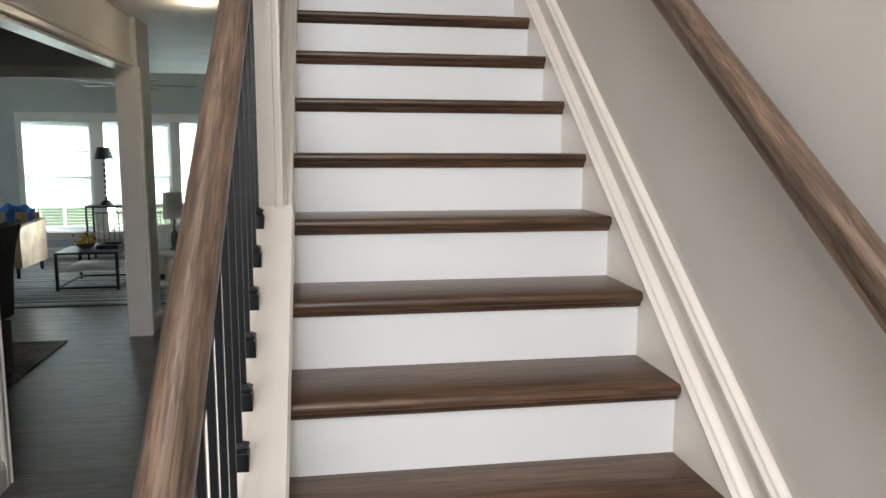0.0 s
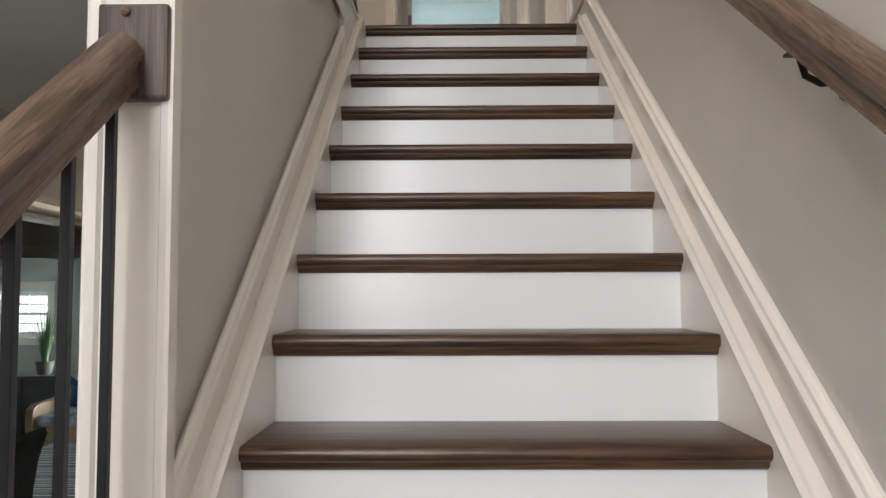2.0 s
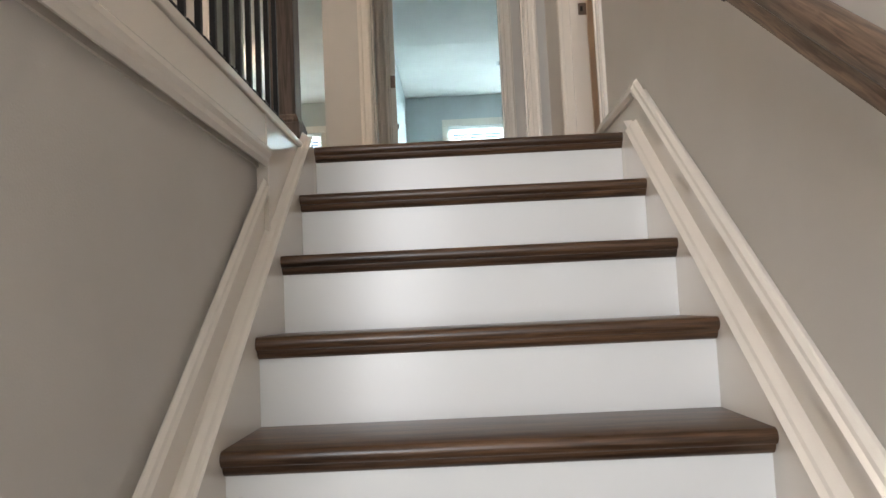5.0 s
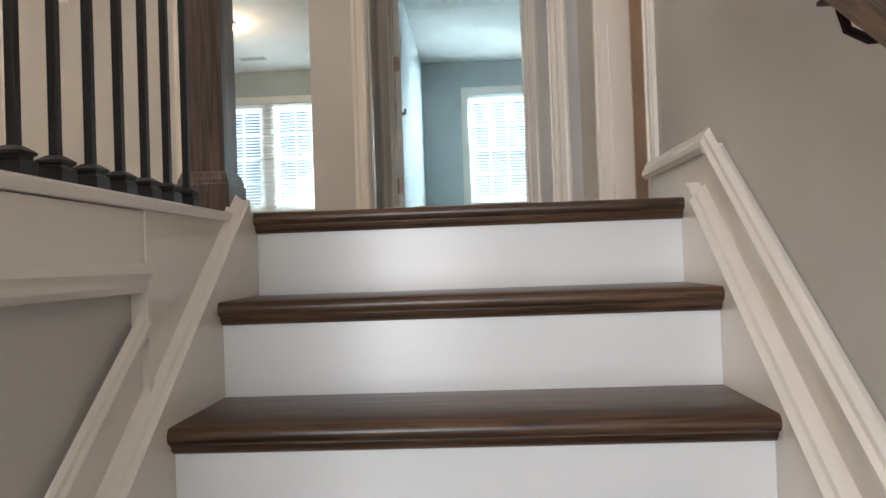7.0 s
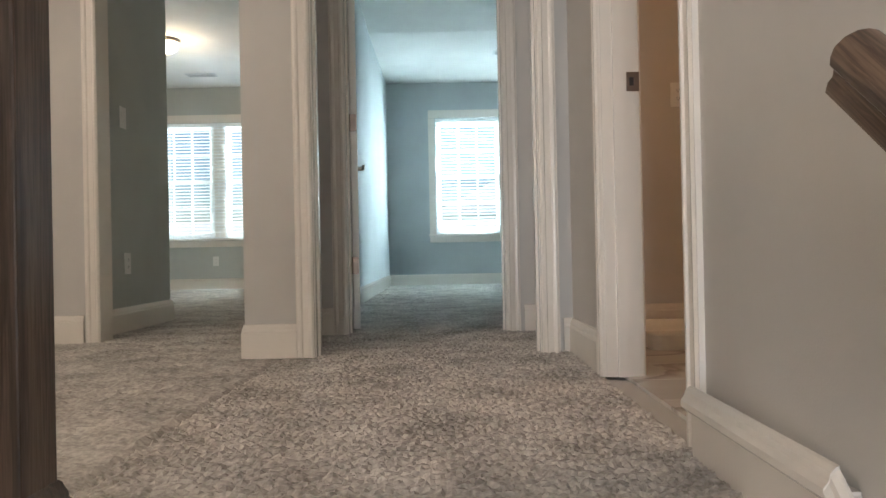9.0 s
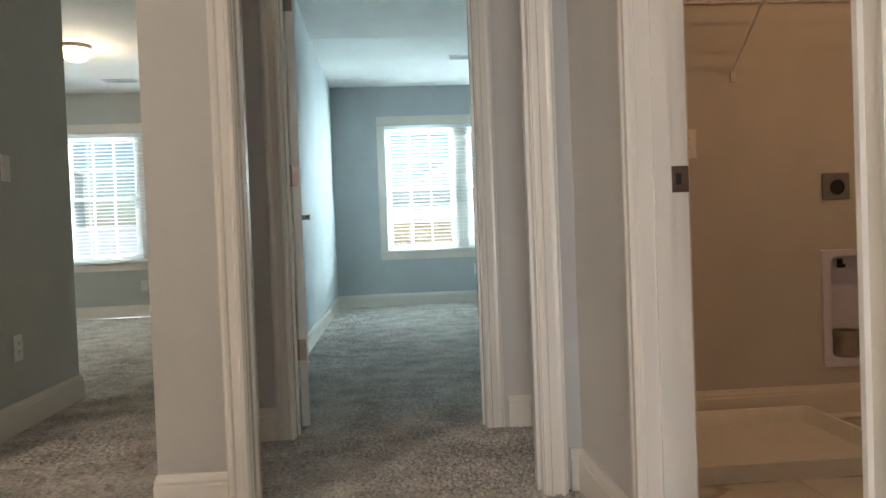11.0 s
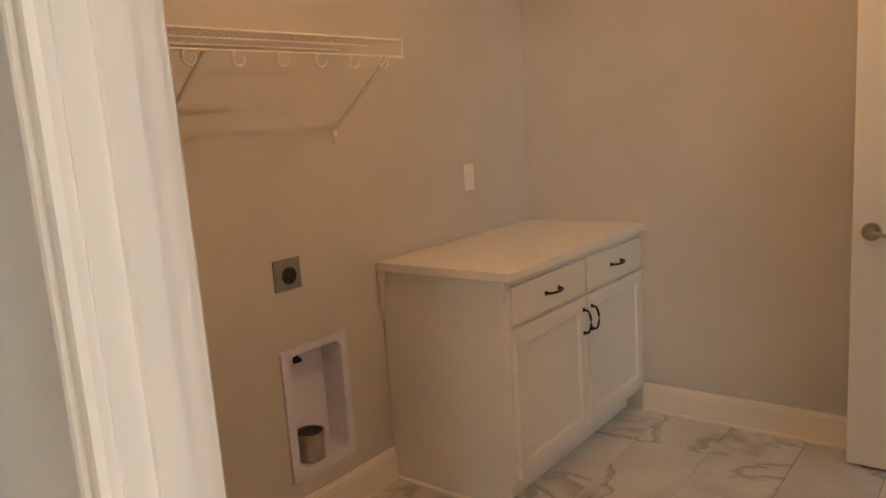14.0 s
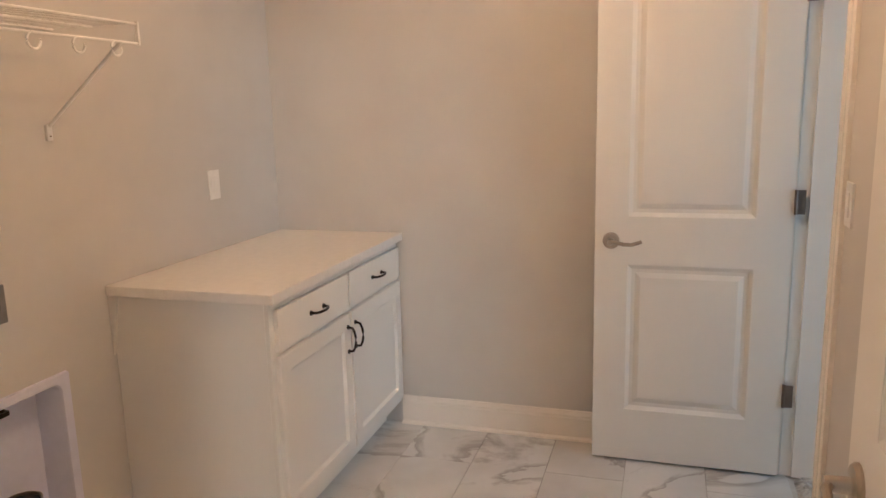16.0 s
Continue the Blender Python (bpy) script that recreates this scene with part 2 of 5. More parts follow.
def prism(bm, outline, axis, a, b):
    """Extrudes a closed outline of 2D points along an axis from a to b. X: points are (y, z); Y: (x, z); Z: (x, y)."""
    put = {"X": lambda p, w: (w, p[0], p[1]), "Y": lambda p, w: (p[0], w, p[1]), "Z": lambda p, w: (p[0], p[1], w)}[axis]
    lo, hi = [[bm.verts.new(put(p, w)) for p in outline] for w in (a, b)]
    n = len(outline)
    for k in range(n):
        bm.faces.new((lo[k], lo[(k + 1) % n], hi[(k + 1) % n], hi[k]))
    bm.faces.new(lo[::-1])
    bm.faces.new(hi)
    bmesh.ops.recalc_face_normals(bm, faces=bm.faces)


def prismed(outline, axis, a, b):
    bm = bmesh.new()
    prism(bm, outline, axis, a, b)
    return bm


def sweep(bm, outline, a, b, right, up):
    """Runs an outline of (right, up) offsets from point a to point b, with ends cut by the given vectors' plane."""
    a, b, right, up = Vector(a), Vector(b), Vector(right), Vector(up)
    lo, hi = [[bm.verts.new(p + right * u + up * v) for u, v in outline] for p in (a, b)]
    n = len(outline)
    for k in range(n):
        bm.faces.new((lo[k], lo[(k + 1) % n], hi[(k + 1) % n], hi[k]))
    bm.faces.new(lo[::-1])
    bm.faces.new(hi)
    bmesh.ops.recalc_face_normals(bm, faces=bm.faces)


def rod(bm, a, b, r, sides=8, r2=None):
    a, b = Vector(a), Vector(b)
    d = b - a
    m = Matrix.Translation((a + b) / 2) @ d.to_track_quat("Z", "Y").to_matrix().to_4x4()
    bmesh.ops.create_cone(bm, cap_ends=True, segments=sides, radius1=r, radius2=r if r2 is None else r2, depth=d.length, matrix=m)


def turned(bm, outline, m=None, sides=20):
    """A solid of revolution round z from (radius, height) pairs."""
    rings = []
    for r, z in outline:
        rings.append([bm.verts.new((max(r, 1e-4) * math.cos(k * math.tau / sides), max(r, 1e-4) * math.sin(k * math.tau / sides), z)) for k in range(sides)])
    for lo, hi in zip(rings, rings[1:]):
        for k in range(sides):
            bm.faces.new((lo[k], lo[(k + 1) % sides], hi[(k + 1) % sides], hi[k]))
    bm.faces.new(rings[0][::-1])
    bm.faces.new(rings[-1])
    if m is not None:
        bmesh.ops.transform(bm, matrix=m, verts=[v for r in rings for v in r])


def tube(bm, points, r, sides=8):
    """A round bar through points."""
    pts = [Vector(p) for p in points]
    rings = []
    for k, p in enumerate(pts):
        d = (pts[min(k + 1, len(pts) - 1)] - pts[max(k - 1, 0)]).normalized()
        q = d.to_track_quat("Z", "Y")
        rings.append([bm.verts.new(p + q @ Vector((r * math.cos(s * math.tau / sides), r * math.sin(s * math.tau / sides), 0))) for s in range(sides)])
    for lo, hi in zip(rings, rings[1:]):
        for k in range(sides):
            bm.faces.new((lo[k], lo[(k + 1) % sides], hi[(k + 1) % sides], hi[k]))
    bm.faces.new(rings[0][::-1])
    bm.faces.new(rings[-1])


def mesh_from(name, bm, mat, smooth=False):
    me = bpy.data.meshes.new(name)
    bm.to_mesh(me)
    bm.free()
    me.materials.append(mat)
    if smooth:
        me.polygons.foreach_set("use_smooth", [True] * len(me.polygons))
        me.set_sharp_from_angle(angle=radians(35))
    return me


def part(name, bm, mat, parent=None, label="", smooth=False):
    ob = new(name, mesh_from(name, bm, mat, smooth))
    ob.parent = parent
    return tagged(ob, label)


def structure(name, bm, mat, label, category="wall"):
    return tagged(part(name, bm, mat), label, category, kind="structure")


def thing(name, at, label, category, group="", kind=""):
    """The empty at a thing's base that parents its parts."""
    ob = new(name)
    ob.empty_display_size = 0.1
    ob.location = at
    return tagged(ob, label, category, group, kind)


def placed(name, bm, mat, parent, label="", smooth=False):
    """A part whose mesh is given in world metres, under a thing that stands elsewhere."""
    top = parent
    at = Vector((0, 0, 0))
    while top:
        at += top.location
        top = top.parent
    bmesh.ops.translate(bm, vec=-at, verts=bm.verts)
    return part(name, bm, mat, parent, label, smooth)


# ---- the plan ----
RISE, GO, STEPS = 0.185, 0.2385, 16
W = 0.947                      # clear width of the stair
GROUND, LOW_CEIL, CEIL = -2.96, -0.50, 2.49
SLOPE = RISE / GO
POST_Y = -2.18                 # where the wall beside the stair ends
FAR = 8.09
DOOR_H = 2.05


def wall(name, mat, label, *boxes):
    bm = bmesh.new()
    for b in boxes:
        box(bm, *b)
    return structure(name, bm, mat, label)


# upper storey
wall("wall_stair_right", M_WALL, "smooth warm grey painted stairwell wall", (1.0, 1.106, -7.0, 0.475, GROUND, CEIL), (1.0, 1.106, 0.475, 1.315, DOOR_H, CEIL), (1.0, 1.106, 1.315, 1.89, 0, CEIL), (1.0, 1.106, 0.475, 1.89, -0.5, -0.03))
wall("wall_hall_end", M_WALL, "warm grey painted wall with a cased opening", (-0.276, -0.02, 1.86, 1.98, 0, CEIL), (0.89, 1.12, 1.89, 2.01, 0, CEIL), (-0.02, 0.89, 1.87, 1.98, DOOR_H, CEIL))
wall("wall_vestibule_left", M_WALL, "grey painted vestibule side wall", (-0.276, -0.15, 1.98, 2.66, 0, CEIL))
wall("wall_vestibule_right", M_WALL, "grey painted vestibule side wall", (1.0, 1.12, 2.01, 2.66, 0, CEIL))
wall("wall_vestibule_end", M_WALL, "grey painted wall with a doorway", (-0.276, 0.002, 2.66, 2.78, 0, CEIL), (0.82, 1.12, 2.66, 2.78, 0, CEIL), (0.002, 0.82, 2.66, 2.78, DOOR_H, CEIL))
wall("wall_blue_left", M_BLUE, "blue-grey painted bedroom wall", (-0.24, -0.18, 2.78, FAR, 0, CEIL + 0.3))
wall("wall_grey_room_right", M_SAGE, "grey painted bedroom wall", (-0.30, -0.24, 2.78, FAR, 0, CEIL))
wall("wall_blue_right", M_BLUE, "blue-grey painted bedroom wall", (3.4, 3.52, 2.78, FAR, 0, CEIL + 0.3))
wall("wall_blue_near", M_BLUE, "blue-grey painted bedroom wall", (-0.18, 0.002, 2.78, 2.80, 0, CEIL + 0.35), (0.82, 3.4, 2.78, 2.80, 0, CEIL + 0.35), (0.002, 0.82, 2.78, 2.80, DOOR_H, CEIL + 0.35))


def far_wall(name, mat, label, x0, x1, y, z0, z1, holes, thick=0.16):
    """A wall along x with window holes (x0, x1, z0, z1) side by side."""
    bm = bmesh.new()
    at = x0
    for a, b, lo, hi in holes:
        box(bm, at, a, y, y + thick, z0, z1)
        box(bm, a, b, y, y + thick, z0, lo)
        box(bm, a, b, y, y + thick, hi, z1)
        at = b
    box(bm, at, x1, y, y + thick, z0, z1)
    return structure(name, bm, mat, label)


BLUE_HOLES = [(0.41, 1.22, 0.62, 2.05), (1.34, 2.15, 0.62, 2.05)]
GREY_HOLES = [(-3.15, -2.34, 0.62, 2.05), (-2.21, -1.40, 0.62, 2.05)]
LOW_HOLES = [(-3.79, -2.95, -2.62, -1.15), (-2.79, -1.94, -2.62, -1.15), (-1.81, -0.97, -2.62, -1.15)]
SIDE_HOLE = [(-5.5, -4.85, -1.75, -1.15)]
far_wall("wall_blue_far", M_BLUE, "blue-grey painted bedroom wall with a twin window", -0.18, 3.4, FAR, 0, CEIL + 0.3, [(0.41, 2.15, 0.62, 2.05)])
far_wall("wall_grey_far", M_SAGE, "grey-green painted bedroom wall with a twin window", -4.6, -0.30, FAR, 0, CEIL, [(-3.15, -1.40, 0.62, 2.05)])
wall("wall_passage", M_SAGE, "shaded grey-green painted wall with light switches", (-1.37, -1.25, 2.62, 3.70, 0, CEIL), (-4.6, -1.37, 3.58, 3.70, 0, CEIL))
wall("wall_landing_end", M_WALL, "warm grey painted landing wall with a doorway", (-4.6, -3.0, 2.5, 2.62, 0, CEIL), (-2.24, -1.20, 2.5, 2.62, 0, CEIL), (-3.0, -2.24, 2.5, 2.62, DOOR_H, CEIL))
wall("wall_landing_left", M_WALL, "warm grey painted landing wall", (-4.72, -4.6, -2.3, FAR, 0, CEIL))
wall("wall_landing_back", M_WALL, "warm grey painted landing wall", (-4.6, -0.14, -2.42, -2.3, -0.4, CEIL))
wall("wall_laundry_back", M_WALL, "warm grey painted laundry wall", (1.09, 1.30, 2.54, 2.66, 0, CEIL), (1.30, 2.21, 2.54, 2.66, 0, CEIL), (2.21, 2.46, 2.54, 2.66, 0, 0.23), (2.21, 2.46, 2.54, 2.66, 0.66, CEIL), (2.21, 2.46, 2.63, 2.66, 0.23, 0.66), (2.46, 3.95, 2.54, 2.66, 0, CEIL))
wall("wall_laundry_end", M_WALL, "warm grey painted laundry wall", (3.83, 3.95, -1.6, 2.54, 0, CEIL))
wall("wall_laundry_front", M_WALL, "warm grey painted laundry wall with a doorway", (1.09, 2.98, 0.23, 0.35, 0, CEIL), (3.72, 3.83, 0.23, 0.35, 0, CEIL), (2.98, 3.72, 0.23, 0.35, DOOR_H, CEIL))
wall("wall_back_room", M_SAGE, "plain painted wall of the room beyond", (1.12, 2.2, -1.6, -1.5, 0, CEIL), (3.4, 3.83, -1.6, -1.5, 0, CEIL), (2.2, 3.4, -1.6, -1.5, 0, 0.6), (2.2, 3.4, -1.6, -1.5, 2.05, CEIL))

# lower storey
wall("wall_dining", M_WALL, "grey painted wall with a wide cased opening", (-1.45, -1.33, -7.0, -0.83, GROUND, LOW_CEIL), (-1.45, -1.33, -0.83, 1.79, -0.87, LOW_CEIL))
wall("wall_dining_end", M_WALL, "grey painted wall end between two cased openings", (-1.45, -1.29, 1.79, 2.20, GROUND, LOW_CEIL), (-6.6, -1.45, 1.95, 2.09, -0.93, LOW_CEIL), (-6.6, -4.6, 1.95, 2.09, GROUND, -0.93))
far_wall("wall_living_far", M_SAGE, "grey painted living room wall with windows", -6.6, 1.12, 6.3, GROUND, LOW_CEIL, SIDE_HOLE + LOW_HOLES)
wall("wall_living_left", M_SAGE, "grey painted wall", (-6.72, -6.6, -7.0, 6.3, GROUND, LOW_CEIL))
wall("wall_living_right", M_SAGE, "grey painted wall", (1.0, 1.12, -0.2, 6.3, GROUND, LOW_CEIL))
wall("wall_stair_left", M_WALL, "smooth grey painted wall beside the stair", (-0.14, -0.05, POST_Y + 0.02, 0.9, GROUND, -0.155))
wall("wall_under_landing", M_WALL, "plain wall under the landing", (-0.03, 1.0, 0.3, 0.4, GROUND, -0.5))
# entry wall out of view, added with an unglazed opening for daylight
bm = bmesh.new()
for b in ((-6.72, -1.1, -7.12, -7.0, GROUND, CEIL), (1.0, 1.12, -7.12, -7.0, GROUND, CEIL), (-1.1, 1.0, -7.12, -7.0, 2.1, CEIL), (-6.72, -6.6, -7.0, -2.42, LOW_CEIL, CEIL)):
    box(bm, *b)
structure("wall_entry", bm, M_WALL, "painted entry wall round a tall empty opening")
wall("wall_entry_left", M_WALL, "plain painted wall above the entry", (-1.45, -1.33, -7.0, -2.42, LOW_CEIL, CEIL))

# ceilings and floor slabs
structure("ceiling_upper", boxed(-4.72, 3.95, -7.12, 2.78, CEIL, CEIL + 0.1), M_CEIL, "flat white painted ceiling", "ceiling")
structure("ceiling_grey_room", boxed(-4.72, -0.24, 2.78, FAR + 0.16, CEIL, CEIL + 0.1), M_CEIL, "flat white painted ceiling", "ceiling")
bm = bmesh.new()
box(bm, -0.24, 3.52, 5.98, FAR + 0.16, CEIL, CEIL + 0.4)
prism(bm, [(2.78, CEIL + 0.24), (5.98, CEIL + 0.001), (5.98, CEIL + 0.4), (2.78, CEIL + 0.4)], "X", -0.24, 3.52)
structure("ceiling_blue_room", bm, M_CEIL, "white ceiling that slopes up away from the windows", "ceiling")
structure("ceiling_lower", boxed(-6.72, -0.14, -2.3, 6.46, LOW_CEIL, LOW_CEIL + 0.1), M_CEIL, "flat white painted ceiling", "ceiling")
structure("ceiling_lower_side", boxed(-0.14, 1.12, 0.4, 6.46, LOW_CEIL, LOW_CEIL + 0.1), M_CEIL, "flat white painted ceiling", "ceiling")
structure("ceiling_foyer_side", boxed(-6.72, -1.33, -7.0, -2.3, LOW_CEIL, LOW_CEIL + 0.1), M_CEIL, "flat white painted ceiling", "ceiling")
structure("floor_slab_upper", boxed(-4.6, 1.12, 0.06, FAR, -0.30, -0.012), M_WALL, "upper floor structure", "floor")
structure("floor_slab_landing", boxed(-4.6, -0.14, -2.3, 0.06, -0.30, -0.012), M_WALL, "upper floor structure", "floor")
structure("floor_slab_side", boxed(1.12, 3.95, -1.6, FAR, -0.30, -0.012), M_GROUT, "upper floor structure", "floor")
structure("floor_slab_lower", boxed(-6.72, 1.12, -7.12, 6.46, GROUND - 0.2, GROUND - 0.008), M_BLACK, "ground floor slab", "floor")


def carpet(name, x0, x1, y0, y1, step, label, lip=0.0):
    """Cut-pile carpet: a fine uneven sheet with tufts standing at different heights."""
    nx, ny = max(2, int((x1 - x0) / step)), max(2, int((y1 - y0) / step))
    rng = np.random.default_rng(7)
    xs, ys = np.linspace(x0, x1, nx), np.linspace(y0, y1, ny)
    gx, gy = np.meshgrid(xs, ys)
    j = step * 0.35
    gx = gx + rng.uniform(-j, j, gx.shape)
    gy = gy + rng.uniform(-j, j, gy.shape)
    gz = rng.uniform(-0.006, 0.006, gx.shape) + 0.003 * np.sin(gx * 3.1 + np.sin(gy * 2.3) * 2) - 0.002
    edge = np.zeros_like(gz, dtype=bool)
    edge[0, :], edge[-1, :], edge[:, 0], edge[:, -1] = True, True, True, True
    gx[:, 0], gx[:, -1], gy[0, :], gy[-1, :] = x0, x1, y0, y1
    gz[edge] = -0.012
    verts = np.stack([gx.ravel(), gy.ravel(), gz.ravel()], 1)
    i = np.arange(nx * ny).reshape(ny, nx)
    quads = np.stack([i[:-1, :-1].ravel(), i[:-1, 1:].ravel(), i[1:, 1:].ravel(), i[1:, :-1].ravel()], 1)
    me = bpy.data.meshes.new(name)
    me.from_pydata(verts.tolist(), [], quads.tolist())
    me.materials.append(M_CARPET)
    return tagged(new(name, me), label, "carpet", kind="structure")


carpet("floor_hall_carpet", -0.14, 1.0, 0.05, 2.78, 0.009, "speckled grey-beige cut-pile carpet")
carpet("floor_landing_carpet", -4.6, -0.14, -2.3, 2.5, 0.022, "speckled grey-beige cut-pile carpet")
carpet("floor_passage_carpet", -1.25, -0.14, 2.5, 3.70, 0.012, "speckled grey-beige cut-pile carpet")
carpet("floor_grey_room_carpet", -4.6, -0.30, 3.70, FAR, 0.025, "speckled grey-beige cut-pile carpet")
carpet("floor_blue_room_carpet", -0.18, 3.4, 2.78, FAR, 0.018, "speckled grey-beige cut-pile carpet")
carpet("floor_back_room_carpet", 1.12, 3.83, -1.5, 0.30, 0.02, "speckled grey-beige cut-pile carpet")

# ---- mouldings ----
BASE = [(0, 0), (0.016, 0), (0.016, 0.098), (0.013, 0.104), (0.013, 0.112), (0.008, 0.122), (0.005, 0.130), (0, 0.132)]
CASING = [(0, 0), (0, 0.012), (0.008, 0.019), (0.018, 0.019), (0.022, 0.014), (0.044, 0.012), (0.050, 0.016), (0.058, 0.017), (0.066, 0.012), (0.070, 0.012), (0.070, 0)]


def baseboard(a, b, out, z=0.0):
    bm = bmesh.new()
    sweep(bm, BASE, (*a, z), (*b, z), (*out, 0), (0, 0, 1))
    return tagged(part("baseboard", bm, M_TRIM), "white painted wooden baseboard with a moulded top", "baseboard", kind="structure")


def casing_leg(parent, at, side, out, z0, z1, mat=None):
    """One upright of a door casing: at is the opening's edge, side points away from the opening."""
    bm = bmesh.new()
    sweep(bm, CASING, (*at, z0), (*at, z1), (*side, 0), (*out, 0))
    return placed("casing", bm, mat or M_TRIM, parent)


def casing_head(parent, a, b, out, z):
    bm = bmesh.new()
    sweep(bm, CASING, (*a, z), (*b, z), (0, 0, 1), (*out, 0))
    return placed("head_casing", bm, M_TRIM, parent)


for a, b, out in (
    ((-0.276, 1.86), (-0.072, 1.86), (0, -1)), ((-0.276, 2.78), (-0.276, 1.86), (-1, 0)),
    ((0.962, 1.89), (1.0, 1.89), (0, -1)), ((1.0, 1.89), (1.0, 1.372), (-1, 0)),
    ((-0.15, 2.66), (-0.052, 2.66), (0, -1)), ((0.892, 2.66), (1.0, 2.66), (0, -1)), ((-0.15, 1.98), (-0.15, 2.66), (1, 0)), ((1.0, 2.01), (1.0, 2.66), (-1, 0)),
    ((-0.18, 2.80), (-0.18, FAR), (1, 0)), ((-0.18, FAR), (3.4, FAR), (0, -1)), ((3.4, FAR), (3.4, 2.8), (-1, 0)),
    ((-0.30, 2.78), (-0.30, FAR), (-1, 0)), ((-4.6, FAR), (-0.30, FAR), (0, -1)),
    ((-1.25, 2.62), (-1.25, 3.716), (1, 0)), ((-1.25, 3.70), (-4.6, 3.70), (0, 1)), ((-4.6, 2.5), (-3.08, 2.5), (0, -1)), ((-2.16, 2.5), (-1.21, 2.5), (0, -1)),
    ((1.12, 2.54), (2.70, 2.54), (0, -1)), ((3.83, 1.95), (3.83, 0.36), (-1, 0)), ((1.12, 0.35), (2.908, 0.35), (0, 1)), ((1.12, 1.36), (1.12, 2.54), (1, 0)),
):
    baseboard(a, b, out)
for a, b, out in (((-1.33, -4.0), (-1.33, -0.90), (1, 0)), ((-6.6, 6.3), (1.0, 6.3), (0, -1)), ((-1.29, 1.87), (-1.29, 2.20), (1, 0)), ((-0.14, 0.9), (-0.14, POST_Y + 0.1), (-1, 0)), ((-1.45, 2.2), (-1.29, 2.2), (0, 1))):
    baseboard(a, b, out, GROUND)


def door_frame(name, label, x0, x1, y0, y1, along, z=0.0, faces=(True, True)):
    """Jambs, stops and casings round a doorway. along X: the opening runs from x0 to x1 through a wall from y0 to y1; along Y the other way round."""
    t = thing(name, ((x0 + x1) / 2, (y0 + y1) / 2, z), label, "door frame", kind="structure")
    top = z + DOOR_H
    J = 0.02
    if along == "X":
        placed("jamb", boxed(x0 - J, x0, y0, y1, z, top), M_TRIM, t)
        placed("jamb", boxed(x1, x1 + J, y0, y1, z, top), M_TRIM, t)
        placed("head_jamb", boxed(x0 - J, x1 + J, y0, y1, top - 0.002, top + J - 0.002), M_TRIM, t)
        my = (y0 + y1) / 2
        placed("stop", boxed(x0, x0 + 0.010, my - 0.018, my + 0.018, z, top - 0.004), M_TRIM, t)
        placed("stop", boxed(x1 - 0.010, x1, my - 0.018, my + 0.018, z, top - 0.004), M_TRIM, t)
        for on, y, o in ((faces[0], y0, -1), (faces[1], y1, 1)):
            if on:
                casing_leg(t, (x0 - 0.004, y), (-1, 0), (0, o), z, top)
                casing_leg(t, (x1 + 0.004, y), (1, 0), (0, o), z, top)
                casing_head(t, (x0 - 0.074, y), (x1 + 0.074, y), (0, o), top)
    else:
        placed("jamb", boxed(x0, x1, y0 - J, y0, z, top), M_TRIM, t)
        placed("jamb", boxed(x0, x1, y1, y1 + J, z, top), M_TRIM, t)
        placed("head_jamb", boxed(x0, x1, y0 - J, y1 + J, top - 0.002, top + J - 0.002), M_TRIM, t)
        mx = (x0 + x1) / 2
        placed("stop", boxed(mx - 0.018, mx + 0.018, y0, y0 + 0.010, z, top - 0.004), M_TRIM, t)
        placed("stop", boxed(mx - 0.018, mx + 0.018, y1 - 0.010, y1, z, top - 0.004), M_TRIM, t)
        for on, x, o in ((faces[0], x0, -1), (faces[1], x1, 1)):
            if on:
                casing_leg(t, (x, y0 - 0.004), (0, -1), (o, 0), z, top)
                casing_leg(t, (x, y1 + 0.004), (0, 1), (o, 0), z, top)
                casing_head(t, (x, y0 - 0.074), (x, y1 + 0.074), (o, 0), top)
    return t


door_frame("door_frame_1", "white painted cased opening to the vestibule", 0.0, 0.87, 1.86, 1.98, "X", faces=(True, True))
blue_frame = door_frame("door_frame_2", "white painted bedroom door frame with hinges", 0.022, 0.80, 2.66, 2.80, "X")
laundry_frame = door_frame("door_frame_3", "white painted laundry door frame with a strike plate", 1.0, 1.106, 0.495, 1.295, "Y")
back_frame = door_frame("door_frame_4", "white painted door frame beside the folded-back door", 3.00, 3.70, 0.23, 0.35, "X")
t = thing("door_frame_5", (-1.16, 2.56, 0), "white painted casing at the passage corner", "door frame", kind="structure")
casing_leg(t, (-1.13, 2.5), (-1, 0), (0, -1), 0, 2.2)
placed("jamb", boxed(-1.20, -1.13, 2.5, 2.62, 0, 2.2), M_TRIM, t)
t = thing("door_frame_7", (-2.6, 2.5, 0), "white painted casing round the closed landing door", "door frame", kind="structure")
casing_leg(t, (-2.235, 2.5), (1, 0), (0, -1), 0, DOOR_H)
casing_leg(t, (-3.005, 2.5), (-1, 0), (0, -1), 0, DOOR_H)
casing_head(t, (-3.075, 2.5), (-2.165, 2.5), (0, -1), DOOR_H)
t = thing("door_frame_6", (-1.39, 0.5, GROUND), "white painted casing round a wide opening", "door frame", kind="structure")
for y in (-0.83, 1.79):
    placed("jamb", boxed(-1.45, -1.33, y if y < 0 else y - 0.02, y + 0.02 if y < 0 else y, GROUND, -0.87), M_TRIM, t)
casing_leg(t, (-1.33, -0.83), (0, -1), (1, 0), GROUND, -0.87)
casing_leg(t, (-1.29, 1.79), (0, 1), (1, 0), GROUND, -0.87)
casing_head(t, (-1.33, -0.90), (-1.33, 1.79), (1, 0), -0.87)
placed("head_jamb", boxed(-1.45, -1.33, -0.81, 1.77, -0.89, -0.872), M_TRIM, t)
placed("end_panel", boxed(-1.45, -1.29, 1.772, 1.79, GROUND, -0.87), M_TRIM, t)
